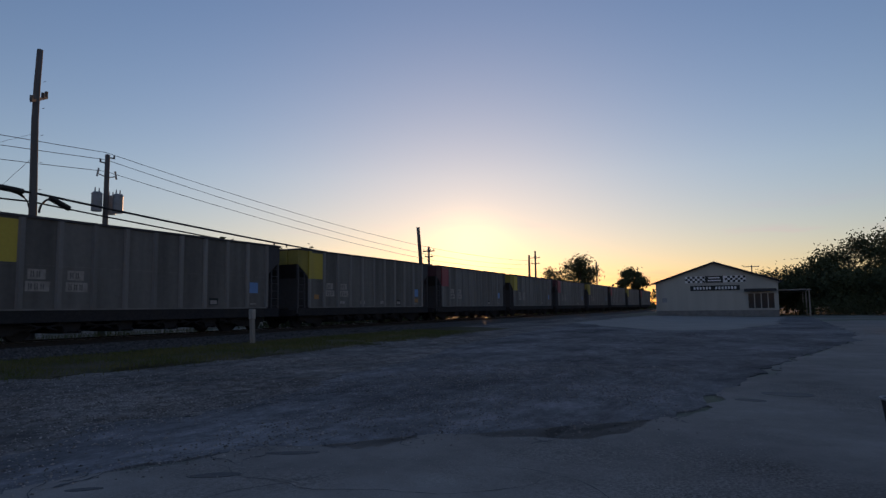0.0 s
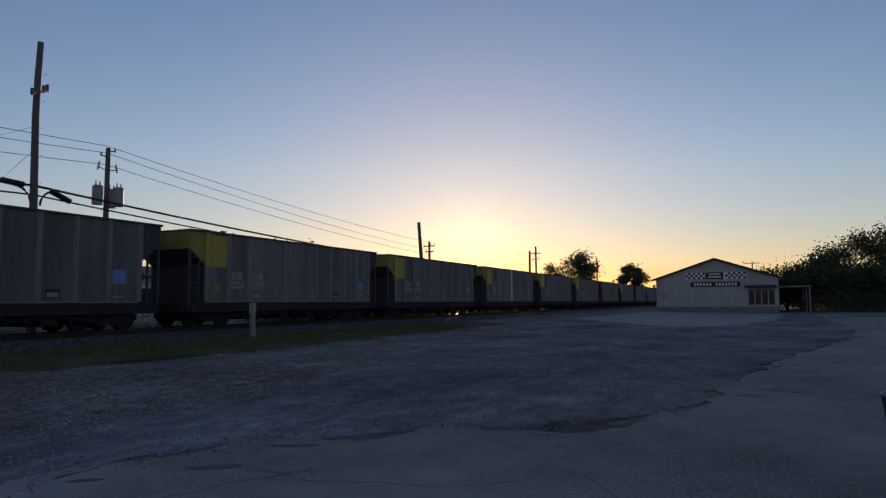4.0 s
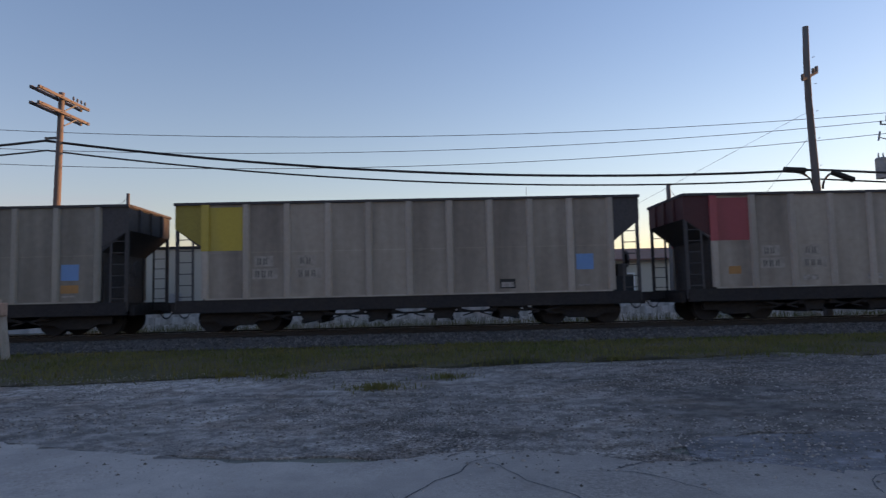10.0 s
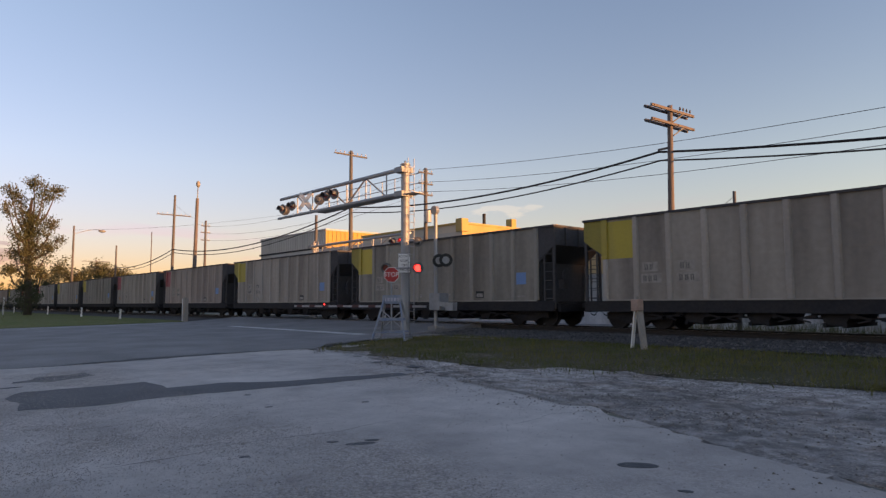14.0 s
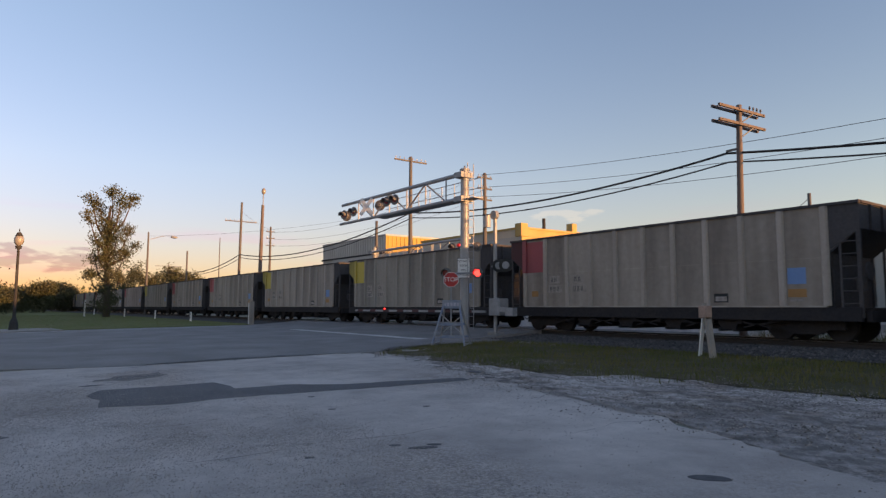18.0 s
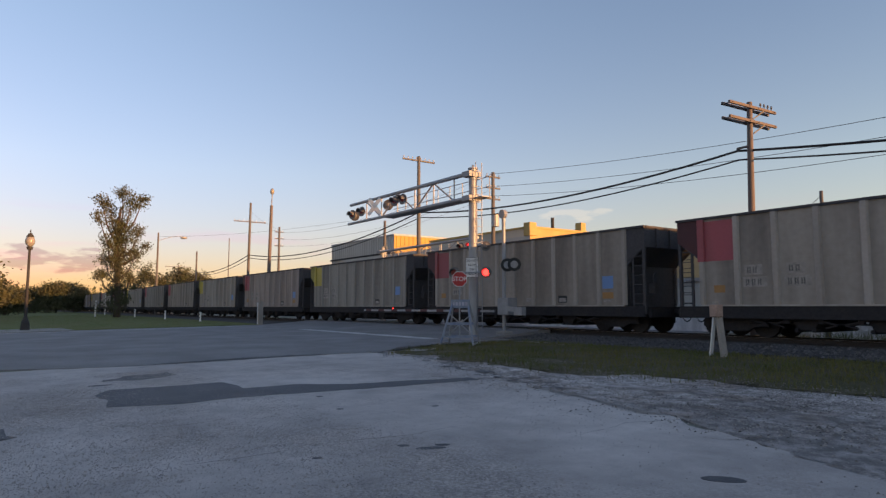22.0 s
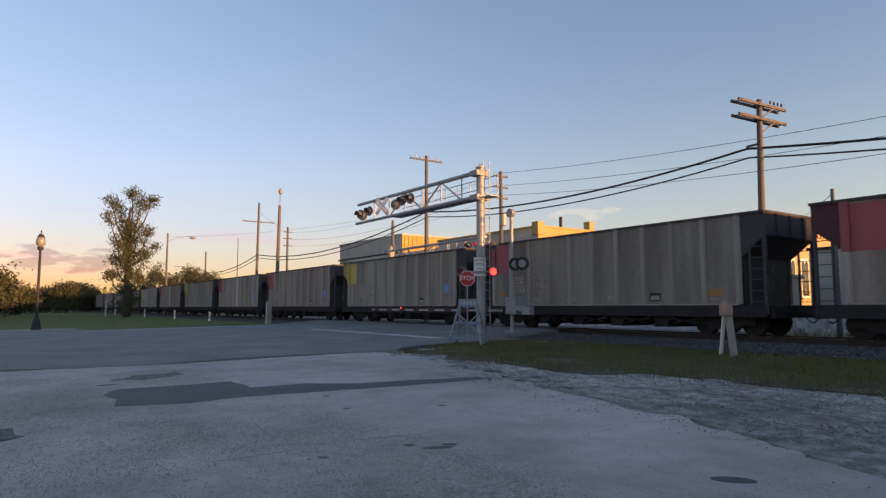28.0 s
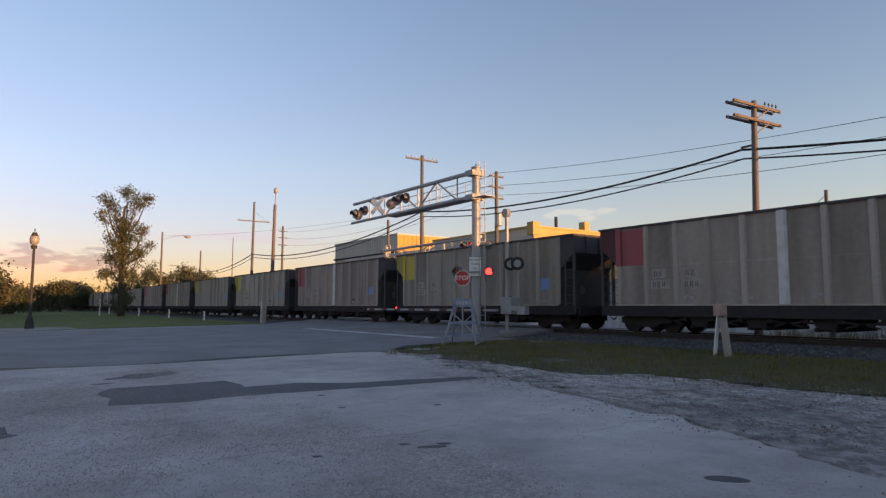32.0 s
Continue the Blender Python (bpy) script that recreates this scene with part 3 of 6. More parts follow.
build_ground()
LOT_EDGE = [(64.8, -6.4), (45, -6.0), (33.2, -4.9), (24, -2.3), (17.6, -1.0), (13.4, -0.26), (10.6, 0.25), (9.25, 0.67), (8.4, 1.0), (8.2, 1.3), (8.0, 2.2), (7.9, 2.7), (7.3, 3.1), (6.6, 3.3), (6.5, 3.7), (6.35, 4.25), (5.9, 4.4), (5.1, 4.8), (3.7, 5.1)]
LOT_BACK = [(3.2, 5.4), (1.7, 5.8), (0.9, 6.1), (0.4, 5.95), (-1.0, 5.95), (-2.5, 6.45), (-4.4, 7.25), (-5.6, 7.6), (-7.3, 8.0), (-8.8, 8.3), (-10.3, 8.4), (-12.5, 9.4), (-15.5, 10.0), (-18.2, 10.2)]
sheet("pavement_lot", [(-19.4, -40), (70, -40), (70, -9)] + LOT_EDGE + LOT_BACK + [(-19.0, 6.4), (-18.5, 3.3), (-19.4, 0)],
      0.005, M_LOT, "cracked pale grey concrete lot with stains and potholes", "pavement", step=0.16, ragged=0.2, seed=1)
sheet("pavement_old", [(3.7, 5.1), (3.0, 5.55), (2.85, 6.0), (3.9, 6.5), (5.3, 6.4), (6.1, 6.95), (6.6, 7.2), (7.3, 6.5), (9, 6.6), (12.6, 7.5), (16.4, 7.9), (24, 9.5), (40, 11.0), (53, 12.3), (88, 12), (88, -7)] + LOT_EDGE[:-1],
      0.0035, M_OLDASPH, "worn dark asphalt breaking up at its edge", "pavement", step=0.25, ragged=0.2, seed=2)
sheet("gravel_apron", [(x, y - 0.1) for x, y in reversed(LOT_BACK)] + [(2.85, 5.9), (3.9, 6.4), (5.3, 6.3), (6.6, 7.1), (7.3, 6.4), (9, 6.5), (12.6, 7.4), (16.4, 7.8), (24, 9.4), (40, 10.9), (53, 12.2), (88, 12), (88, 17.4), (-19.0, 17.4)],
      0.002, M_GRAVEL, "loose grey gravel and dirt mixed with broken asphalt", "gravel", step=0.6, ragged=0.2, seed=3)
sheet("pale_apron", [(41.5, 4.6), (44, 0.6), (56, -2.2), (90, -4.4), (90, 12), (53, 12.4)], 0.009, M_PALE, "pale sandy apron before the feed store", "pavement", ragged=0.5, seed=4)
sheet("road", [(-48.5, -300), (-19.2, -300), (-19.9, -20), (-19.9, 0), (-19.1, 1.6), (-18.5, 3.3), (-18.9, 4.7), (-19.2, 6.4), (-18.7, 8.1), (-18.2, 10.6), (-19.9, 12.1), (-20.2, 16), (-20.2, 300), (-48.5, 300)], 0.014, M_ASPH, "dark asphalt road running up to the level crossing", "road", step=0.8, ragged=0.1, seed=5)
sheet("asphalt_patch", [(-11.32, 1.54), (-12.25, 1.68), (-12.9, 1.6), (-13.6, 1.98), (-13.5, 3.0), (-13.45, 4.0), (-12.2, 4.0), (-12.1, 5.0), (-11.5, 5.9), (-10.75, 8.3), (-10.4, 8.2), (-10.7, 5.5), (-11.1, 3.6), (-11.0, 2.5)], 0.011, M_PATCH, "dark asphalt patch laid over the concrete", "patch", step=0.25, ragged=0.07, seed=6, kind="")
sheet("asphalt_strip", [(-15.2, 2.0), (-16.0, 2.6), (-16.3, 3.6), (-15.6, 3.5), (-15.0, 2.8)], 0.009, M_PATCH, "dark worn scrap of asphalt beside the road", "patch", step=0.3, ragged=0.2, seed=8, kind="")
sheet("asphalt_strip", [(-9.5, -1.2), (-9.2, -0.2), (-9.6, 0.5), (-10.2, 0.2), (-10.3, -1.0)], 0.009, M_PATCH, "dark worn scrap of asphalt in the concrete", "patch", step=0.3, ragged=0.25, seed=14, kind="")
sheet("stop_line", [(-37.4, 15.6), (-23.0, 15.4), (-23.0, 16.0), (-37.4, 16.2)], 0.019, M_PAINTLINE, "worn white stop line across the road", "road marking", step=0.7, ragged=0.04, seed=9, kind="")
sheet("edge_line", [(-46.4, -200), (-46.2, -200), (-46.2, 15), (-46.4, 15)], 0.018, M_PAINTLINE, "faded white edge line along the road", "road marking", step=3, ragged=0.03, seed=10, kind="")
sheet("verge_left", [(-48.6, -6), (-48.6, 17.4), (-400, 17.4), (-400, -60), (-60, -60)], 0.05, M_TURFGREEN, "mown green verge beyond the road", "grass", step=4, ragged=0.1, seed=11)
VX = [-19.4, -17.3, -15.7, -13.6, -10.8, -9.0, -6.5, -3, 1, 5, 10, 15, 24, 40]
VY = [13.5, 10.4, 10.9, 10.6, 10.7, 11.1, 11.8, 12.2, 12.9, 13.4, 13.1, 12.8, 12.9, 13.6]
sheet("verge_line", list(zip(VX, VY)) + [(40, 17.3), (-10, 17.4), (-19.6, 17.0)],
      0.012, M_TURF, "thin green verge between the gravel and the line", "grass", step=0.2, ragged=0.6, seed=12)
for i, (x, y, long, deep) in enumerate(((-3.29, 5.32, 0.19, 0.09), (-5.9, 3.98, 0.16, 0.06), (-6.2, 3.82, 0.07, 0.045), (-5.95, 4.2, 0.09, 0.045), (-8.89, 4.36, 0.06, 0.035), (-10.28, 4.66, 0.06, 0.035), (-14.57, 1.86, 0.22, 0.1), (-6.26, 2.83, 0.05, 0.03),
                                     (13.6, -1.32, 0.45, 0.3), (12.6, -0.72, 0.25, 0.16), (5.14, 3.83, 0.24, 0.08), (6.18, 3.77, 0.3, 0.07), (4.3, 4.5, 0.16, 0.05), (-8.2, 5.6, 0.06, 0.035), (-2.6, 4.9, 0.06, 0.03))):
    a0 = math.atan2(y, x) - math.pi / 2
    spots = [(long * math.cos(a), deep * math.sin(a)) for a in [k * 2 * math.pi / 14 for k in range(14)]]
    sheet("pothole", [(x + u * math.cos(a0) - v * math.sin(a0), y + u * math.sin(a0) + v * math.cos(a0)) for u, v in spots], 0.009, M_HOLE, "shallow dark pothole in the concrete", "pothole", step=0.06, ragged=0.022 + 0.06 * deep, seed=20 + i, kind="")


def build_cracks():
    rng = random.Random(5)
    for k in range(22):
        x, y = rng.uniform(-14, 9), rng.uniform(-1, 7)
        a = rng.uniform(0, 6.28)
        v, f = [], []
        n = rng.randint(8, 26)
        for i in range(n):
            w = rng.uniform(0.003, 0.009) * (1 - abs(2 * i / n - 1) ** 3)
            dx, dy = math.cos(a), math.sin(a)
            v += [(x - dy * w, y + dx * w, zg(y) + 0.0085), (x + dy * w, y - dx * w, zg(y) + 0.0085)]
            if i:
                f.append((2 * i - 2, 2 * i - 1, 2 * i + 1, 2 * i))
            a += rng.uniform(-0.5, 0.5)
            x, y = x + dx * 0.16, y + dy * 0.16
        tagged(raw("crack", v, f, M_HOLE), "thin dark crack wandering through the concrete", "crack", kind="stuff")


build_cracks()


def build_edge_breaks():
    """Thin jagged breaks that wander along the end of the concrete."""
    rng = random.Random(31)
    line = [p for p in LOT_EDGE if p[0] < 26] + LOT_BACK[:4]
    for (xa, ya), (xb, yb) in zip(line, line[1:]):
        length = math.hypot(xb - xa, yb - ya)
        for k in range(max(1, int(length * 1.6))):
            t, a = rng.random(), math.atan2(yb - ya, xb - xa) + rng.gauss(0, 0.45)
            x, y = xa + (xb - xa) * t + rng.gauss(0, 0.14), ya + (yb - ya) * t + rng.gauss(0, 0.14)
            n, v, f = rng.randint(4, 15), [], []
            for q in range(n + 1):
                w = rng.uniform(0.002, 0.02) * (1 - abs(2 * q / n - 1) ** 2) * (2.2 if rng.random() < 0.15 else 1.0)
                v += [(x - math.sin(a) * w, y + math.cos(a) * w, zg(y) + 0.0095), (x + math.sin(a) * w, y - math.cos(a) * w, zg(y) + 0.0095)]
                if q:
                    f.append((2 * q - 2, 2 * q - 1, 2 * q + 1, 2 * q))
                a += rng.uniform(-0.7, 0.7) * 0.8
                x, y = x + math.cos(a) * 0.055, y + math.sin(a) * 0.055
            tagged(raw("crack", v, f, M_HOLE), "dark jagged break at the edge of the concrete", "crack", kind="stuff")


build_edge_breaks()


def build_line():
    # ballast bank, ties, rails
    prof = [(17.3, zg(17.3) - 0.02), (18.6, 0.34), (19.9, 0.44), (23.7, 0.44), (25.2, 0.3), (26.8, 0.25)]
    xs = [-420 + 4 * i for i in range(166)]
    v, f = [], []
    for x in xs:
        for y, z in prof:
            v.append((x, y + 0.12 * noise.noise((x * 0.3, y, 1.0)), z + 0.04 * noise.noise((x * 0.5, y * 0.7, 4.0))))
    n = len(prof)
    for i in range(len(xs) - 1):
        for j in range(n - 1):
            f.append((i * n + j, (i + 1) * n + j, (i + 1) * n + j + 1, i * n + j + 1))
    tagged(raw("ballast_bed", v, f, M_BALLAST), "grey crushed-stone ballast bed under the track", "ballast", kind="structure")
    rng = random.Random(3)
    v, f = [], []
    for k in range(9000):
        x = rng.gauss(4, 22)
        y = rng.uniform(17.6, 20.1)
        z = np.interp(y, [p[0] for p in prof], [p[1] for p in prof]) + 0.02
        s = rng.uniform(0.025, 0.07)
        b = len(v)
        for dx, dy, dz in ((1, 0, 0), (-0.9, 0.2, 0), (0, 1, 0.1), (0.1, -1, 0), (0, 0, 0.8)):
            v.append((x + s * dx * rng.uniform(0.7, 1.3), y + s * dy * rng.uniform(0.7, 1.3), z + s * dz))
        f += [(b, b + 2, b + 4), (b + 2, b + 1, b + 4), (b + 1, b + 3, b + 4), (b + 3, b, b + 4)]
    tagged(raw("ballast_stones", v, f, M_STONE), "loose grey stones on the ballast shoulder", "stones", kind="stuff")
    tr = thing("railway_track", pose(0, TRACK_Y, 0), "rusty steel rails on dark wooden ties", "track")
    for s in (-1, 1):
        bm = B()
        y = s * 0.7525
        half = [(0.07, -0.17), (0.07, -0.15), (0.01, -0.14), (0.01, -0.05), (0.035, -0.04), (0.035, 0.0)]
        prism(bm, [(y + a, RAIL_Z + b) for a, b in half] + [(y - a, RAIL_Z + b) for a, b in reversed(half)], -420, 240)
        for w in bm.verts:
            w.co.x, w.co.y = w.co.y, w.co.x
        bmesh.ops.recalc_face_normals(bm, faces=bm.faces)
        rail = part("rail", bm, M_RAIL, tr)
        part("rail_head", box(B(), -420, 240, y - 0.03, y + 0.03, RAIL_Z + 0.0005, RAIL_Z + 0.002), M_RAILTOP, rail, "polished running surface")
    me = None
    for k in range(240):
        x = -60 + k * 0.52
        if me is None:
            first = part("tie", box(B(), -0.115, 0.115, -1.3, 1.3, RAIL_Z - 0.34, RAIL_Z - 0.171, 0.01), M_TIE, tr)
            me = first.data
            first.location.x = x
        else:
            o = new("tie", me)
            o.parent = tr
            o.location = (x, 0, rng.uniform(-0.01, 0.01))
    # crossing panels between the rails
    for a, b in ((-1.55, -0.83), (-0.67, 0.67), (0.83, 1.55)):
        part("crossing_panel", box(B(), -47, -21.2, a, b, 0.40, RAIL_Z - 0.004), M_ASPH, tr, "dark crossing panel level with the rails")
    tagged(part("crossing_ramp", prism(B(), [(0, 0.2), (4.2, 0.25), (4.2, RAIL_Z - 0.01), (3.2, 0.5), (0, zg(17) + 0.012)], -47, -21), M_ASPH), "asphalt ramp rising to the level crossing", "road", kind="structure")
    o = bpy.data.objects["crossing_ramp"]
    o.matrix_basis = Matrix(((0, 1, 0, 0), (1, 0, 0, 16.0), (0, 0, 1, 0), (0, 0, 0, 1)))


build_line()


def grass(name, n, where, label, h=(0.05, 0.14), seed=1, material=None):
    rng = random.Random(seed)
    v, f = [], []
    for k in range(n):
        x, y = where(rng)
        if x is None:
            continue
        z = zg(y) + 0.02
        a, hh, w = rng.uniform(0, 6.28), rng.uniform(*h), rng.uniform(0.006, 0.014)
        lx, ly = rng.uniform(-0.5, 0.5) * hh, rng.uniform(-0.5, 0.5) * hh
        b = len(v)
        v += [(x - w * math.cos(a), y - w * math.sin(a), z), (x + w * math.cos(a), y + w * math.sin(a), z), (x + lx, y + ly, z + hh)]
        f.append((b, b + 1, b + 2))
    return tagged(raw(name, v, f, material or M_GRASS), label, "grass", kind="stuff")


def verge_spot(rng):
    x = rng.uniform(-19.2, 34)
    lo = np.interp(x, VX, VY)
    y = max(rng.uniform(lo - 0.3, 17.3), rng.uniform(lo - 0.3, 17.3)) if rng.random() < 0.3 else rng.uniform(lo - 1.1 * rng.random() ** 2, 17.3)
    return (x, y) if noise.noise((x * 0.5, y * 0.8, 9.0)) > rng.uniform(-0.7, 0.2) else (None, None)


def clump_spot(rng):
    cx, cy, r = rng.choice(((-0.15, 9.95, 0.4), (-0.15, 9.95, 0.4), (0.95, 10.9, 0.35), (-2.0, 11.6, 0.5), (4.5, 12.9, 0.3), (-3.0, 11.9, 0.3)))
    a, d = rng.uniform(0, 6.28), r * abs(rng.gauss(0, 0.5))
    return cx + 1.6 * d * math.cos(a), cy + d * math.sin(a)


grass("verge_grass", 52000, verge_spot, "short uneven grass along the line", seed=4)
grass("weed_clumps", 1500, clump_spot, "low weeds growing through the gravel", (0.03, 0.11), 6)
grass("wall_weeds", 5000, lambda r: (r.uniform(-16, 30), r.uniform(28.5, 31)), "tall dry weeds along the block wall", (0.15, 0.55), 9)
grass("far_verge_grass", 26000, lambda r: (r.uniform(-125, -47.3), r.uniform(-3, 17.3)), "short mown grass beyond the road", (0.06, 0.16), 7, M_TURFGREEN)


def build_gravel():
    rng = random.Random(8)
    heaps = ([], []), ([], [])
    for k in range(170000):
        x, y = rng.uniform(-17, 18), rng.uniform(-1, 12.5)
        if noise.noise((x * 0.35, y * 0.8, 2.0)) + 0.5 * noise.noise((x * 1.3, y * 2.0, 6.0)) < rng.uniform(-0.6, 0.45):
            continue
        lim = np.interp(x, [-17, -11, -3, 3.6, 6.6, 9], [9.8, 8.5, 6.7, 5.3, 4.0, 0.8])
        on_lot, pebbly = y < lim + rng.gauss(-0.1, 0.35), x < -3.5 and y < 4
        if on_lot and not pebbly and rng.random() < 0.8:
            continue
        v, f = heaps[1 if on_lot else 0]
        for c in range(4 if on_lot and pebbly else 1):
            s = rng.uniform(0.005, 0.012) if on_lot else 0.006 + 0.018 * rng.random() ** 2
            px, py = x + rng.uniform(-0.15, 0.15) * c, y + rng.uniform(-0.15, 0.15) * c
            z = zg(py) + 0.008
            b = len(v)
            for dx, dy, dz in ((1, 0, 0), (-0.8, 0.6, 0), (-0.3, -1, 0), (0, 0, 0.7)):
                v.append((px + s * dx * rng.uniform(0.7, 1.3), py + s * dy, z + s * dz))
            f += [(b, b + 1, b + 3), (b + 1, b + 2, b + 3), (b + 2, b, b + 3)]
    tagged(raw("loose_gravel", *heaps[0], M_SHADES), "scattered small stones on the gravel", "gravel", kind="stuff")
    tagged(raw("lot_pebbles", *heaps[1], M_PEBBLE), "pale pebbles worn out of the concrete", "gravel", kind="stuff")


build_gravel()


def build_crumbs():
    """Flat crumbs of broken asphalt along the road's edge."""
    rng = random.Random(12)
    lines = ([(-18.1, 10.4), (-18.6, 8.1), (-19.0, 6.4), (-18.6, 4.7), (-18.2, 3.3)], [(-18.0, 10.3), (-14.5, 9.9), (-11.0, 8.9), (-8.0, 8.5)])
    v, f = [], []
    for pts in lines:
        for (xa, ya), (xb, yb) in zip(pts, pts[1:]):
            for k in range(int(math.hypot(xb - xa, yb - ya) * 7)):
                t = rng.random()
                x, y = xa + (xb - xa) * t + rng.gauss(0, 0.28), ya + (yb - ya) * t + rng.gauss(0, 0.28)
                rx, ry, n, b = 0.03 + 0.25 * rng.random() ** 4, 0.03 + 0.2 * rng.random() ** 4, 9, len(v)
                for q in range(n):
                    a = 2 * math.pi * q / n
                    r = rng.uniform(0.6, 1.15)
                    v.append((x + rx * r * math.cos(a), y + ry * r * math.sin(a), zg(y) + 0.017))
                f.append(tuple(range(b, b + n)))
    tagged(raw("asphalt_crumbs", v, f, M_PATCH), "broken crumbs of dark asphalt along the edges", "rubble", kind="stuff")


build_crumbs()

# ---- the train ----
PITCH, BODY = 16.2, 14.75
HB = BODY / 2


def car_at(t, n):
    """x of the left body corner of car n at time t."""
    return 14.43 * t - 0.0042 * t * t + 10.85 + PITCH * n


def hopper_car(paint, stripe, tags, tone):
    """An open-top hopper car; its origin lies on the rails, at its middle."""
    side, stake = TONES[tone]
    extra = " and white post" if stripe else ""
    car = thing("hopper_car", Matrix(), f"weathered {tone} hopper car with faded {paint} panel{extra}", "freight car", "hopper cars of the train")
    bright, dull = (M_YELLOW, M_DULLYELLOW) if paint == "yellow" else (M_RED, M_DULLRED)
    top, bot, cut_hi, cut_lo, inset = 4.08, 1.04, 3.3, 2.65, 0.95
    W, rim = 1.6, top - 0.04
    # side sheets: grey middle, painted first bay, dark last bay
    xa, xb = -HB + inset, HB - inset
    for s in (-1, 1):
        y0, y1 = (s * W, s * (W - 0.03))
        outline = [(xa, bot), (xb, bot), (xb, rim), (xa, rim)]
        part("side_sheet", prism(B(), outline, y0, y1), side, car)
        part("end_bay", prism(B(), [(-HB, cut_hi), (xa - 0.002, cut_lo), (xa - 0.002, rim), (-HB, rim)], y0, y1), dull, car, f"dull {paint} end bay")
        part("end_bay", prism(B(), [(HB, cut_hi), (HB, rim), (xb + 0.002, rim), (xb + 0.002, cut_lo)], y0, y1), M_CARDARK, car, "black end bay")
        ys = s * (W + 0.004)
        part("paint_panel", prism(B(), [(xa + 0.1, 2.58), (xa + 1.22, 2.58), (xa + 1.22, top - 0.12), (xa + 0.1, top - 0.12)], ys, s * (W - 0.01)), bright, car, f"faded {paint} panel")
        part("side_sill", box(B(), xa - 0.9, xb + 0.9, min(s * (W + 0.03), s * (W - 0.12)), max(s * (W + 0.03), s * (W - 0.12)), bot - 0.4, bot - 0.002), M_UNDER, car)
        part("sill_flange", box(B(), xa, xb, min(s * W, s * (W + 0.06)), max(s * W, s * (W + 0.06)), bot, bot + 0.05), stake, car, "pale lower flange")
        part("seam", box(B(), xa, xb, min(s * W, s * (W + 0.012)), max(s * W, s * (W + 0.012)), 2.5, 2.53), side, car)
        # posts
        n = 11
        for k in range(n):
            x = xa + (xb - xa) * k / (n - 1)
            white = stripe and k == 5
            w = 0.17 if white else 0.12
            head = 2.57 if k == 0 else rim
            bm = prism(B(), [(x - w, bot + 0.05), (x + w, bot + 0.05), (x + w, head), (x - w, head)], s * (W + 0.005), s * (W + 0.075))
            for v in bm.verts:
                if abs(v.co.y) > W + 0.05:
                    v.co.x = x + (v.co.x - x) * 0.6
            if k == 0:
                part("painted_post", prism(B(), [(x - w, 2.575), (x + w, 2.575), (x + w, rim), (x - w, rim)], s * (W + 0.005), s * (W + 0.07)), bright, car, f"{paint} upper post")
            part("side_post", bm, M_WHITE if white else stake, car, "chalky white side post" if white else "")
        if s > 0:
            continue
        # writing and marks on the near side, as plain bars
        yf = s * (W + 0.007)
        for a, count, z0 in ((-4.8, 2, 2.12), (-3.45, 2, 2.12), (-4.86, 3, 1.72), (-3.5, 3, 1.72)):
            part("pale_patch", box(B(), a - 0.1, a + 0.2 * count + 0.1, min(s * (W + 0.004), s * (W - 0.01)), max(s * (W + 0.004), s * (W - 0.01)), z0 - 0.06, z0 + 0.27), M_PATCHPALE, car, "pale worn patch under the marks")
            mk = B()
            for q in range(count):
                for w in (0.0, 0.075):
                    box(mk, a + 0.2 * q + w, a + 0.2 * q + w + 0.035, min(yf, s * (W - 0.01)), max(yf, s * (W - 0.01)), z0, z0 + 0.2)
            part("marking", mk, M_MARK, car, "row of dark stencilled marks")
        part("data_plate", box(B(), 2.84, 3.34, min(yf, s * (W - 0.01)), max(yf, s * (W - 0.01)), 1.2, 1.5), M_BLACK, car, "small black data panel")
        part("data_plate", box(B(), 2.89, 3.29, min(yf, s * (W + 0.009)), max(yf, s * (W + 0.009)), 1.24, 1.4), M_STENCIL, car, "pale lines on the data panel")
        if "blue" in tags:
            part("placard", box(B(), 5.3, 5.85, min(yf, s * (W - 0.01)), max(yf, s * (W - 0.01)), 1.75, 2.25), M_BLUE, car, "blue square panel")
        part("stencil", box(B(), 5.35, 5.75, min(yf, s * (W - 0.01)), max(yf, s * (W - 0.01)), 1.22, 1.28), M_STENCIL, car, "small pale stencil")
        if "plates" in tags:
            for x in (-3.6, -1.5, 0.8):
                part("stencil", box(B(), x, x + 0.5, min(yf, s * (W - 0.01)), max(yf, s * (W - 0.01)), 1.25, 1.42), M_STENCIL, car, "worn pale stencil")
        if "rust" in tags:
            part("stencil", box(B(), 5.3, 5.85, min(yf, s * (W - 0.01)), max(yf, s * (W - 0.01)), 1.35, 1.6), M_ORANGE, car, "orange stencil")
            part("stencil", box(B(), -6.0, -5.6, min(yf, s * (W - 0.01)), max(yf, s * (W - 0.01)), 1.5, 1.75), M_ORANGE, car, "orange stencil")
        if "scrawl" in tags:
            rng = random.Random(11)
            for cx in (-2.3, -1.2, 1.2):
                for q in range(3):
                    pts = [(cx + 0.22 * q + rng.uniform(-0.08, 0.1), yf, 1.25 + 0.13 * w + rng.uniform(-0.04, 0.04)) for w in range(4)]
                    pts += [(pts[-1][0] + rng.uniform(0.08, 0.16), yf, 1.5), (pts[0][0] + 0.1, yf, 1.3)]
                    part("scrawl", tube(B(), pts, [0.022] * len(pts), 5), M_SPRAY, car, "pale sprayed scrawl")
    # top chord
    bm = B()
    for s in (-1, 1):
        box(bm, -HB - 0.03, HB + 0.03, s * W - 0.07, s * W + 0.085, rim, top + 0.04)
        box(bm, s * HB - 0.06, s * HB + 0.06, -W + 0.07, W - 0.07, rim, top + 0.035)
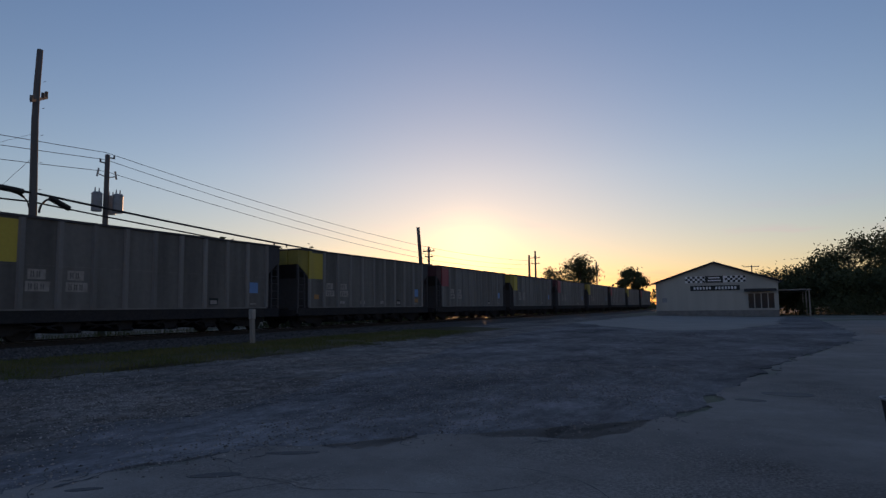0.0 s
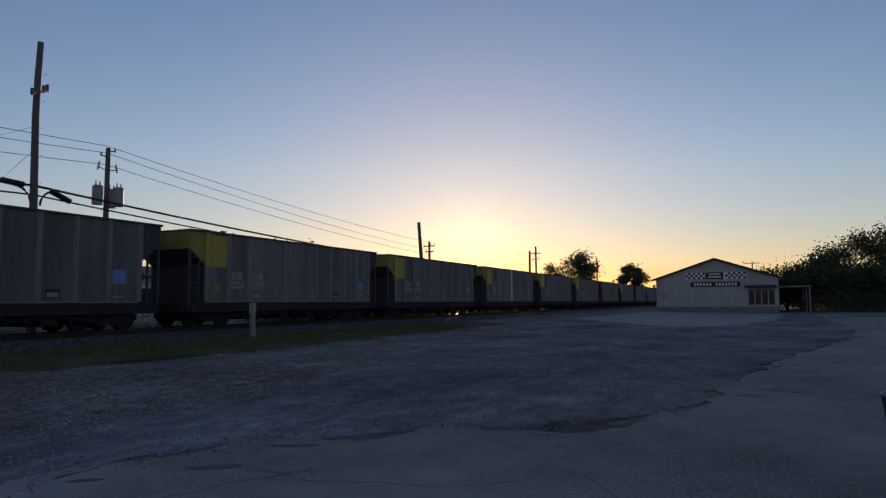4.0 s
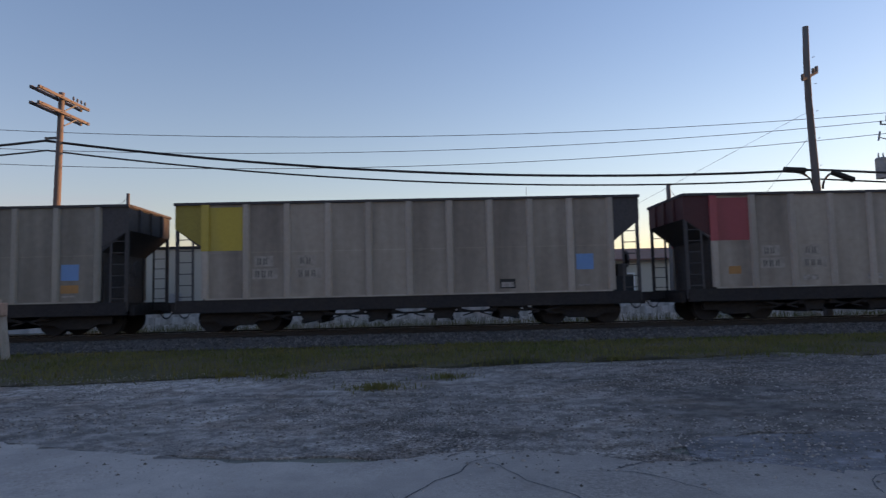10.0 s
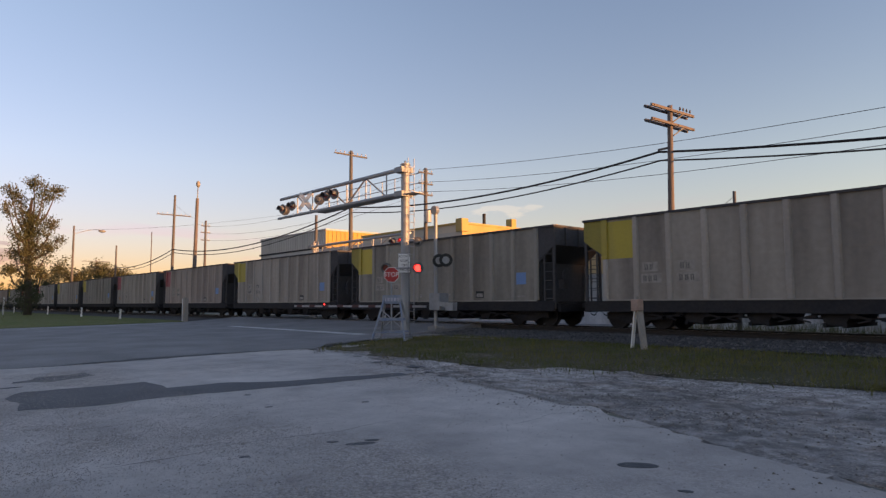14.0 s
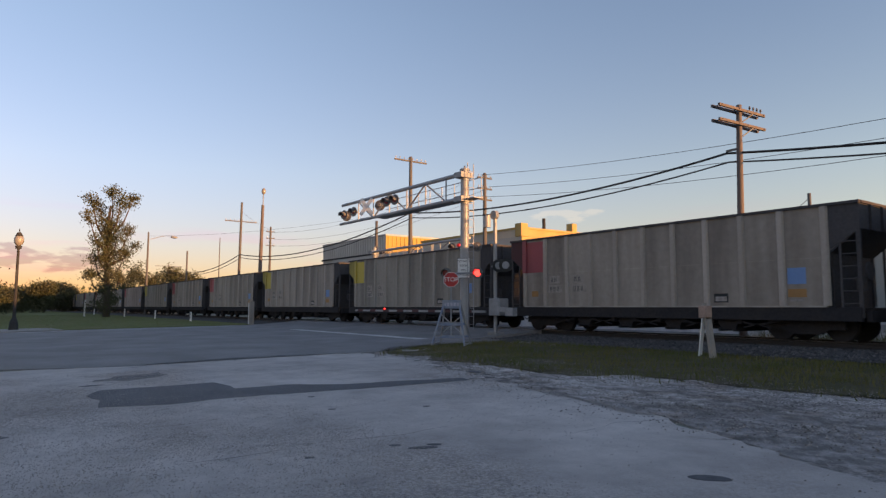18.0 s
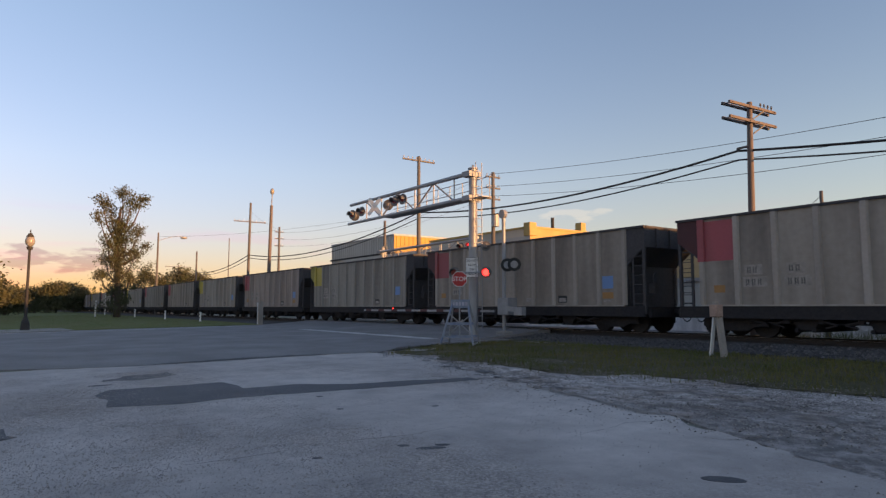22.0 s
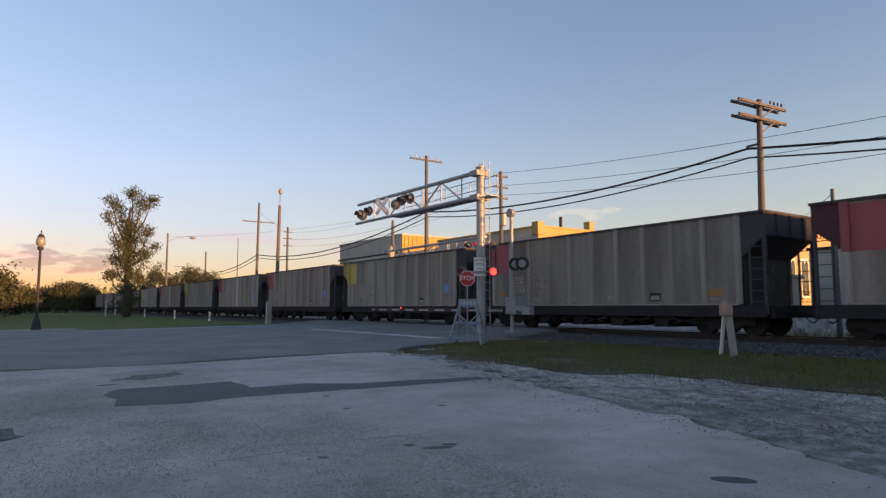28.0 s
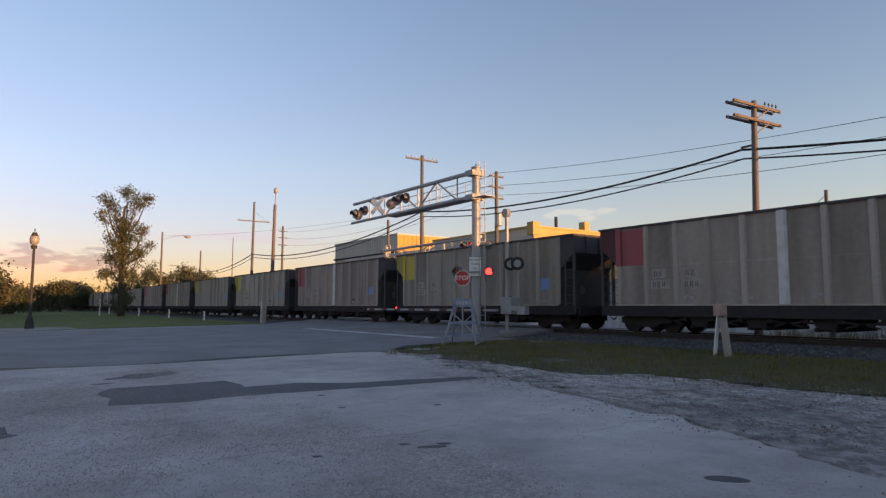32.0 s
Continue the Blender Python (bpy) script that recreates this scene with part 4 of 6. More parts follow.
    part("top_chord", bm, M_CARDARK, car)
    for s in (-1, 1):
        e = s * HB
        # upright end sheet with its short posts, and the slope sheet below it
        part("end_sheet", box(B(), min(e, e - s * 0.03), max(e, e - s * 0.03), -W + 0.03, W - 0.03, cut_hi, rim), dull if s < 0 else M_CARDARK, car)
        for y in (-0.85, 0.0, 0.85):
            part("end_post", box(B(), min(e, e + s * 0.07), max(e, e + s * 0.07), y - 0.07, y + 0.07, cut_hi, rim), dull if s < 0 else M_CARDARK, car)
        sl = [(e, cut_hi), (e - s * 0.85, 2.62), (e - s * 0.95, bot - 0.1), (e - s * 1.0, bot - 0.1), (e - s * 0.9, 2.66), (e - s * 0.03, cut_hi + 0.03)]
        # its dark tone holds dirt and the shade between the cars
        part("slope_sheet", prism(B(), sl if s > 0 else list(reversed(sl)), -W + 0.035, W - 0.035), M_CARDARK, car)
        # end platform, corner ladders, brake gear
        part("end_platform", box(B(), min(e, e - s * 1.5), max(e, e - s * 1.5), -1.35, 1.35, bot - 0.22, bot - 0.1), M_UNDER, car)
        part("buffer_beam", box(B(), min(e, e + s * 0.14), max(e, e + s * 0.14), -1.45, 1.45, bot - 0.42, bot - 0.1), M_UNDER, car)
        for y in (-1, 1):
            bm = B()
            yy = y * (W - 0.03)
            for x in (e - s * 0.08, e - s * 0.55):
                box(bm, x - 0.03, x + 0.03, yy - 0.022, yy + 0.022, bot - 0.25, cut_hi + 0.1)
            for r in range(6):
                z = bot + 0.1 + r * 0.36
                box(bm, min(e - s * 0.08, e - s * 0.55), max(e - s * 0.08, e - s * 0.55), yy - 0.014, yy + 0.014, z, z + 0.028)
            part("ladder", bm, M_CARDARK, car)
            bm = B()
            for q in range(2):
                x = e - s * (0.85 + 0.28 * q)
                beam(bm, (x, y * (W - 0.2), bot - 0.1), (x, y * (W - 0.2), cut_hi - 0.55 - 0.6 * q), 0.03, sides=6)
            part("end_strut", bm, M_CARDARK, car)
        for y in (-1, 1):
            part("corner_post", box(B(), min(e - s * 0.01, e - s * 0.1), max(e - s * 0.01, e - s * 0.1), y * W - 0.045 - 0.06 * y, y * W + 0.045 - 0.06 * y, bot - 0.3, cut_hi), M_CARDARK, car)
        bm = B()
        beam(bm, (e - s * 0.2, -0.6, 2.1), (e - s * 0.14, -0.6, 2.1), 0.28, sides=14)
        box(bm, min(e - s * 0.2, e - s * 0.5), max(e - s * 0.2, e - s * 0.5), -0.75, -0.45, 1.55, 1.95)
        if s > 0:
            part("brake_gear", bm, M_CARDARK, car)
        else:
            bm.free()
        bm = B()
        box(bm, min(e + s * 0.14, e + s * 0.62), max(e + s * 0.14, e + s * 0.62), -0.1, 0.1, 0.74, 0.96, 0.02)
        box(bm, min(e + s * 0.5, e + s * 0.725), max(e + s * 0.5, e + s * 0.725), -0.17, 0.17, 0.7, 1.0, 0.03)
        part("coupler", bm, M_UNDER, car)
        hose = [(e + s * (0.12 + 0.1 * k), 0.35, 0.8 - 0.35 * math.sin(math.pi * k / 6)) for k in range(7)]
        bm = tube(B(), hose, [0.025] * 7, 5)
        part("air_hose", bm, M_UNDER, car)
    part("centre_sill", box(B(), -HB, HB, -0.22, 0.22, 0.66, bot - 0.02), M_UNDER, car)
    # discharge hoppers, the braces between them and their door gear
    for k in range(4):
        c = -3.15 + k * 2.1
        part("hopper", prism(B(), [(c - 0.95, bot), (c + 0.95, bot), (c + 0.4, 0.62), (c + 0.24, 0.3), (c - 0.24, 0.3), (c - 0.4, 0.62)], -1.35, 1.35), M_UNDER, car)
        bm = B()
        for q in (-1, 1):
            box(bm, c + q * 0.26 - 0.05, c + q * 0.26 + 0.05, -1.42, 1.42, 0.24, 0.36)
            box(bm, c + q * 0.5 - 0.07, c + q * 0.5 + 0.07, -1.5, -1.38, 0.5, 0.68)
        part("door_gear", bm, M_UNDER, car)
    for k in range(5):
        m = -4.2 + k * 2.1
        bm = B()
        for q in (-1, 1):
            plank(bm, (m + q * 0.75, -1.45, 0.64), (m + q * 0.1, -1.45, 0.47), 0.05, 0.06)
            plank(bm, (m + q * 0.1, -1.45, 0.47), (m + q * 0.45, -1.45, 0.38), 0.04, 0.04)
        part("brace", bm, M_UNDER, car)
    part("train_line", beam(B(), (-5.0, -1.2, 0.5), (5.0, -1.2, 0.5), 0.03, sides=6), M_UNDER, car)
    # trucks with wheels
    for s in (-1, 1):
        tc = s * 5.55
        truck = new("truck")
        truck.parent = car
        truck.location = (tc, 0, 0)
        part("bolster", box(B(), -0.2, 0.2, -1.15, 1.15, 0.45, 0.7), M_UNDER, truck)
        for y in (-1, 1):
            pts = [(-1.15, 0.36), (-0.7, 0.36), (-0.45, 0.22), (0.45, 0.22), (0.7, 0.36), (1.15, 0.36), (1.15, 0.6), (0.55, 0.68), (0.4, 0.82), (-0.4, 0.82), (-0.55, 0.68), (-1.15, 0.6)]
            part("side_frame", prism(B(), pts, y * 1.05, y * 1.19), M_UNDER, truck)
        for x in (-0.89, 0.89):
            bm = B()
            beam(bm, (x, -1.1, 0.46), (x, 1.1, 0.46), 0.08, sides=8)
            for y in (-1, 1):
                beam(bm, (x, y * 0.69, 0.46), (x, y * 0.83, 0.46), 0.455, sides=24)
                beam(bm, (x, y * 0.66, 0.46), (x, y * 0.69, 0.46), 0.485, sides=24)
            part("wheelset", bm, M_UNDER, truck)
    return car


VARIANTS = {}
CARS = {}


def build_train():
    """One car per place in the train, alike ones copied."""
    yellow = {1, 0, -1, -2, -3, -8, -10, -12, -14, -15, -16, -19, -20, -23, -25, -28, -31, -33, -34, -37, -40, -41, -43}
    striped = {-1, -9, -11, -30, -32, -35, -39}
    brown = {-17, -24, -29, -32, -36}
    rng = random.Random(2)
    for n in range(8, -48, -1):
        paint = "yellow" if n in yellow or (n > 1 and n % 2) else "red"
        tags = {-8: "blue scrawl", -9: "plates rust blue", -26: "plates", -27: "rust plates"}.get(n) or ("blue plates", "blue", "blue rust", "blue plates rust")[rng.choice((0, 1, 1, 2, 3))]
        # lead cars pass against the sun and take the tone with shade in it
        tone = "backlit grey" if n >= -7 else "pinkish-brown" if n in brown else ("olive-grey", "tan")[n % 4 in (0, 2, 3) and n not in (-28, -8)]
        key = (paint, n in striped, tags, tone)
        if key in VARIANTS:
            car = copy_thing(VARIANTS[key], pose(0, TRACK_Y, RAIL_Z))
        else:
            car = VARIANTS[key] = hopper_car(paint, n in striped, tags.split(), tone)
        CARS[n] = car


build_train()


def motions():
    """The train rolls past from left to right, slowing a little."""
    for n, car in CARS.items():
        walk(car, [(t, pose(car_at(t, n) + HB, TRACK_Y, RAIL_Z)) for t in (0, 4, 8, 12, 16, 20, 24, 28, 32)])

# ---- poles and wires ----
def arm_y(pole, z, half, n, material, x=0.0):
    """A cross-arm along y with pin insulators."""
    a = part("cross_arm", box(B(), x - 0.05, x + 0.05, -half, half, z - 0.06, z + 0.06, 0.01), material, pole)
    for k in range(n):
        y = -half + 0.12 + (2 * half - 0.24) * k / (n - 1)
        if abs(y) < 0.14:
            continue
        bm = B()
        beam(bm, (x, y, z + 0.06), (x, y, z + 0.14), 0.015, sides=6)
        beam(bm, (x, y, z + 0.14), (x, y, z + 0.26), 0.05, 0.03, sides=8)
        part("insulator", bm, M_CERAMIC, a)


def utility_pole(x, y, height, label, r=0.15, lean=(0, 0), arms=(), material=None, bend=0.0, turn=0.0):
    p = thing("utility_pole", pose(x, y, zg(y), 0, 0, turn), label, "utility pole", "poles along the line")
    bm = B()
    n = 8
    h = height - zg(y)
    pts = [Vector((lean[0] * h * k / n + bend * max(0, k / n - 0.8) * 6, lean[1] * h * k / n, h * k / n - 0.3 * (k == 0))) for k in range(n + 1)]
    tube(bm, pts, [r * (1.15 - 0.4 * k / n) for k in range(n + 1)])
    part("shaft", bm, material or M_WOOD, p, smooth=True)
    for z, half, count, dx in arms:
        arm_y(p, z - zg(y), half, count, material or M_WOOD, lean[0] * (z - zg(y)) + dx)
    return p


# pole wood with the sun's warm tint put into its colour
M_POLELIT = mat("sunlit_pole_wood", (0.17, 0.15, 0.145), 0.9, vary=0.3, fine=25, coarse=3, bump=0.4, second=(0.14, 0.11, 0.10), streak=True, spec=0.1)
pa = utility_pole(-14.7, 26.5, 10.5, "brown wooden pole with two doubled arms of insulators", 0.15, (0.022, 0), (), M_POLELIT, turn=-4)
for z in (9.95, 9.32):
    for dx in (-0.17, 0.17):
        part("cross_arm", box(B(), 0.21 + dx - 0.05, 0.21 + dx + 0.05, -1.65, 1.65, z - 0.06, z + 0.06, 0.01), M_POLELIT, pa)
    for y in (-1.5, -0.3, 0.3, 1.5):
        part("arm_bolt", beam(B(), (-0.05, y, z), (0.47, y, z), 0.02, sides=6), M_WIRE, pa)
    part("arm_brace", plank(B(), (0.4, 0.75, z - 0.05), (0.33, 0.05, z - 0.5), 0.03, 0.05), M_WIRE, pa)
for y in (0.55, 0.82, 1.09, 1.36):
    pin = B()
    beam(pin, (0.38, y, 10.0), (0.38, y, 10.1), 0.015, sides=6)
    beam(pin, (0.38, y, 10.1), (0.38, y, 10.22), 0.05, 0.03, sides=8)
    part("insulator", pin, M_WIRE, pa, "dark pin insulator")
bm = B()
plank(bm, (-0.45, 0, 8.3), (0.1, 0, 8.3), 0.07, 0.09)
part("cable_bracket", bm, M_WOOD, pa)
p1 = utility_pole(17.72, 27, 13.15, "tall bent grey pole with one short arm and thick cables", 0.165, (-0.023, 0), (), M_WOOD, bend=0.13)
bm = B()
plank(bm, (-0.65, -0.35, 10.35), (0.5, 0.4, 10.95), 0.09, 0.11)
beam(bm, (0.45, 0.36, 10.95), (0.45, 0.36, 11.2), 0.07, sides=6)
beam(bm, (0.2, 0.2, 10.8), (0.2, 0.2, 11.05), 0.07, sides=6)
beam(bm, (-0.6, -0.3, 10.4), (-0.6, -0.3, 10.62), 0.07, sides=6)
part("cross_arm", bm, M_WOOD, p1)
for k in range(9):
    part("step", beam(B(), (-0.05, (0.2 if k % 2 else -0.2), 6.6 + 0.6 * k), (-0.05, (0.36 if k % 2 else -0.36), 6.6 + 0.6 * k), 0.012, sides=5), M_WIRE, p1)
for s in (-1, 1):
    part("splice_case", beam(B(), (s * 0.6 - (0.9 if s < 0 else 0), 0, 6.5 if s < 0 else 6.35), (s * 0.6 + (0.9 if s > 0 else 0), 0, 6.45 if s < 0 else 6.0), 0.13, sides=10), M_CABLE, p1, "black cable splice case")
    drop = [(s * (0.95 - 0.75 * math.sin(a)), 0.1, 6.4 - 0.75 * (1 - math.cos(a))) for a in [math.pi / 2 * k / 7 for k in range(8)]]
    bm = tube(B(), drop, [0.05] * 8, 6)
    part("cable_drop", bm, M_CABLE, p1)


def transformer_pole(x, y, height):
    p = utility_pole(x, y, height, "wooden pole carrying three grey transformers and cut-outs", 0.16)
    z0 = zg(y)
    for dx, dy in ((-0.62, -0.1), (0.42, -0.42), (0.58, 0.38)):
        bm = B()
        beam(bm, (dx, dy, 7.0 - z0), (dx, dy, 7.95 - z0), 0.27, sides=14)
        beam(bm, (dx, dy, 7.95 - z0), (dx, dy, 8.05 - z0), 0.29, 0.22, sides=14)
        t = part("transformer", bm, M_GREYSTEEL, p, "grey transformer can")
        for q in (-0.12, 0.12):
            part("bushing", beam(B(), (dx + q, dy, 8.05 - z0), (dx + q, dy, 8.3 - z0), 0.045, 0.025, sides=8), M_CERAMIC, t)
    for s in (-1, 1):
        bm = B()
        beam(bm, (s * 0.15, 0, 9.0 - z0), (s * 0.6, 0, 9.12 - z0), 0.03, sides=6)
        beam(bm, (s * 0.6, 0, 8.95 - z0), (s * 0.5, 0, 9.4 - z0), 0.05, sides=8)
        part("cut_out", bm, M_CERAMIC, p, "fuse cut-out")
    for s, z in ((1, 10.1), (-1, 9.75)):
        bm = B()
        plank(bm, (0, 0, z - z0), (s * 0.45, 0, z - z0 + 0.02), 0.06, 0.06)
        beam(bm, (s * 0.42, 0, z - z0), (s * 0.42, 0, z - z0 + 0.2), 0.045, sides=8)
        part("bracket", bm, M_WOOD, p)
    return p


transformer_pole(24.0, 31, 10.25)
utility_pole(54.6, 27, 9.1, "old grey pole leaning over the train", 0.2, (-0.15, 0))
utility_pole(61.4, 30, 8.1, "wooden pole with short brackets", 0.15, (0, 0), ((7.6, 0.7, 4, 0), (7.0, 0.5, 3, 0)))
utility_pole(99.2, 30, 10.4, "wooden pole with crossed brackets", 0.17, (-0.01, 0), ((9.3, 0.8, 4, 0), (8.4, 0.7, 3, 0)))
utility_pole(97.0, 30.4, 9.6, "old pole stub beside its replacement", 0.2, (0.02, 0))
utility_pole(121, 25, 9.8, "thin far pole behind the trees", 0.14, (0, 0), ((9.0, 0.5, 3, 0),))
utility_pole(182, 26.9, 12.0, "thin far pole behind the trees", 0.13)
utility_pole(135, -1.2, 8.9, "far pole with a cross-arm and transformer behind the store", 0.14, (0, 0), ((8.6, 1.3, 4, 0),))
utility_pole(150, 14.5, 7.3, "small far pole with a cross-arm", 0.1, (0, 0), ((7.0, 0.9, 3, 0),))
utility_pole(-41.5, 27, 13.45, "tall wooden pole with one long arm of insulators", 0.17, (-0.005, 0), ((13.1, 1.5, 8, 0),), M_WOOD)
pc = utility_pole(-39.7, 33, 12.6, "wooden pole with three levels of line brackets and a transformer", 0.18, (0, 0), ((12.2, 0.75, 4, 0), (11.3, 0.75, 4, 0), (10.4, 0.75, 4, 0)), M_WOOD)
part("transformer", beam(B(), (0.5, -0.2, 7.8), (0.5, -0.2, 8.8), 0.3, sides=12), M_STEEL, pc, "grey transformer can")
utility_pole(-53.7, 31, 10.0, "plain wooden pole before the warehouse", 0.17)
utility_pole(-78.8, 26, 14.6, "tall wooden pole with a single arm", 0.17, (0.03, 0), ((12.2, 2.0, 8, 0),), M_WOOD)
utility_pole(-84.2, 32, 12.6, "wooden pole with side brackets", 0.17, (0, 0), ((11.9, 0.6, 3, 0), (11.0, 0.6, 3, 0), (10.0, 0.6, 3, 0)))
utility_pole(-119, 30, 11.6, "far weathered wooden pole by the line", 0.17, (0, 0))
utility_pole(-150, 34, 11.0, "far wooden pole with a wide arm", 0.17, (0, 0), ((10.6, 2.8, 6, 0),))
utility_pole(-200, 60, 23.0, "thin far radio mast", 0.16)
utility_pole(-13.3, 30, 6.8, "short pole stub behind the train", 0.1)
utility_pole(13.8, 34, 7.4, "thick old pole stub behind the train", 0.15)
antenna = thing("antenna_mast", pose(6.7, 38, 0.28), "thin grey antenna mast behind the block building", "antenna")
part("mast", beam(B(), (0, 0, -0.2), (0, 0, 7.9), 0.025, 0.012, sides=6), M_WIRE, antenna)
part("crossbar", beam(B(), (-0.25, 0, 7.2), (0.25, 0, 7.2), 0.01, sides=5), M_WIRE, antenna)


def street_light(x, y, height, arm):
    p = thing("street_light", pose(x, y, zg(y), 0, 0, 80), "tall wooden pole with a street light on a curved arm", "street light")
    part("shaft", beam(B(), (0, 0, -0.3), (0, 0, height), 0.19, 0.12, sides=10), M_WOOD, p)
    bm = B()
    for k in range(6):
        a0, a1 = k / 6, (k + 1) / 6
        beam(bm, (arm * a0, 0, height - 1.2 + 0.8 * math.sin(a0 * 1.7)), (arm * a1, 0, height - 1.2 + 0.8 * math.sin(a1 * 1.7)), 0.04, sides=6)
    part("arm", bm, M_STEEL, p)
    bm = B()
    bmesh.ops.create_uvsphere(bm, u_segments=12, v_segments=8, radius=0.4, matrix=Matrix.Translation((arm + 0.2, 0, height - 0.6)) @ Matrix.Diagonal((1.3, 0.7, 0.5, 1)))
    part("lamp_head", bm, M_STEEL, p, smooth=True)


street_light(-104, 20.5, 12.6, 3.4)


def pole_lamp(x, y, height):
    p = thing("pole_lamp", pose(x, y, zg(y)), "sunlit wooden pole with a lamp on its tip", "street light")
    part("shaft", beam(B(), (0, 0, -0.3), (0.5, 0, height - 1.6), 0.22, 0.15, sides=10), M_POLELIT, p)
    part("mast_arm", beam(B(), (0.5, 0, height - 1.7), (0.6, 0, height - 0.4), 0.05, sides=6), M_STEEL, p)
    bm = B()
    bmesh.ops.create_uvsphere(bm, u_segments=12, v_segments=8, radius=0.27, matrix=Matrix.Translation((0.6, 0, height - 0.15)) @ Matrix.Diagonal((0.8, 0.8, 1.25, 1)))
    part("lamp_head", bm, M_GLOBE, p, smooth=True)


pole_lamp(-64.75, 23.5, 13.5)


def wire(a, b, sag, r, name="overhead_wire", label="thin grey overhead wire", material=None, n=14):
    a, b = Vector(a), Vector(b)
    v, f = [], []
    side = (b - a).cross(Vector((0, 0, 1))).normalized()
    for k in range(n + 1):
        t = k / n
        c = a.lerp(b, t) - Vector((0, 0, 4 * sag * t * (1 - t)))
        for q in range(5):
            w = q * 2 * math.pi / 5
            v.append(tuple(c + side * (r * math.cos(w)) + Vector((0, 0, r * math.sin(w)))))
    for k in range(n):
        for q in range(5):
            f.append((k * 5 + q, k * 5 + (q + 1) % 5, (k + 1) * 5 + (q + 1) % 5, (k + 1) * 5 + q))
    return tagged(raw(name, v, f, material or M_WIRE), label, "wire", "overhead wires")


for k, (z0, z1, z2) in enumerate(((12.4, 10.35, 8.2), (11.5, 9.95, 7.6), (10.6, 9.3, 6.9))):
    yy = (-0.4, 0.4, -0.4)[k]
    wire((-39.7, 33 + yy, z0), (23.9, 31, z1), 1.5 + 0.1 * k, 0.016, n=24)
    wire((23.9, 31, z1), (61.4, 30 + yy, z2 - 0.3), 0.4, 0.016)
    wire((61.4, 30 + yy, z2 - 0.3), (99.2, 30 + yy, z2 + 0.6), 0.3, 0.014)
    wire((-39.7, 33 + yy, z0 - 0.1), (-84.2, 32 + yy, z0 - 0.6), 1.3, 0.012)
for dy, dz, r in ((0, 0, 0.055), (0.12, -0.38, 0.038)):
    lab = "thick black telephone cable slung between poles"
    cab = [(-150, 34, 7.6), (-119, 30, 7.9), (-78.6, 26, 8.1), (-41.5, 27, 9.0), (-15.1, 26.5, 8.47), (17.6, 27, 6.75), (54, 27, 5.4)]
    sags = (0.7, 0.8, 1.35, 0.75, 0.75, 0.25)
    for (a, b), s in zip(zip(cab, cab[1:]), sags):
        wire((a[0], a[1] + dy, a[2] + dz), (b[0], b[1] + dy, b[2] + dz), s, r, "overhead_cable", lab, M_CABLE, 20)
wire((17.4, 27, 8.2), (13.2, 33, 0.28), 0.0, 0.011, "guy_wire", "steel guy wire from the bent pole", n=2)
wire((17.4, 27, 9.3), (6.5, 34, 3.6), 0.0, 0.008, "guy_wire", "steel guy wire from the bent pole", n=2)
wire((-13.3, 30, 6.6), (-20, 37, 6.0), 0.3, 0.014)
wire((13.8, 34, 7.3), (17.5, 38, 5.2), 0.1, 0.014)
wire((-104, 20.5, 12.3), (-60, 40, 12.8), 0.8, 0.012)
wire((-78.6, 26, 13.6), (-84.2, 32, 12.2), 0.3, 0.012)


# ---- crossing signals ----
def flasher(parent, x, y, z, lit, back=False, r=0.3, turn=40.0):
    """A lamp with its black disc, hood and lens; it faces -y, turned about its middle."""
    d = part("backboard", beam(B(), (0, 0.01, 0), (0, -0.01, 0), r, sides=24), M_LAMPBACK, parent)
    d.matrix_basis = pose(x, y, z, 0, 0, turn + (180 if back else 0))
    bm = B()
    beam(bm, (0, 0.0, 0), (0, 0.24, 0), 0.14, 0.09, sides=12)
    part("lamp_body", bm, M_LAMPBACK, d)
    part("lens", beam(B(), (0, -0.01, 0), (0, -0.03, 0), 0.15, sides=18), M_REDGLOW if lit else M_LENS, d, "red lens, lit" if lit else "dark red lens")
    bm = B()
    for k in range(9):
        a0, a1 = math.pi * (k / 9) * 1.2 - 0.3, math.pi * ((k + 1) / 9) * 1.2 - 0.3
        va = [bm.verts.new((0.165 * math.cos(a), q, 0.165 * math.sin(a))) for a in (a0, a1) for q in (-0.01, -0.3)]
        bm.faces.new((va[0], va[1], va[3], va[2]))
    bmesh.ops.remove_doubles(bm, verts=bm.verts[:], dist=0.001)
    bmesh.ops.solidify(bm, geom=bm.faces[:], thickness=0.006)
    part("hood", bm, M_LAMPBACK, d)


def cross_buck(parent, x, y, z, size):
    for a, dy in ((50, 0.0), (-50, -0.015)):
        o = part("crossbuck_blade", box(B(), -size, size, -0.006, 0.006, -0.11, 0.11), M_SIGNWHITE, parent, "white crossbuck blade")
        o.matrix_basis = pose(x, y + dy, z, 0, 0, 30) @ pose(0, 0, 0, 0, a, 0)


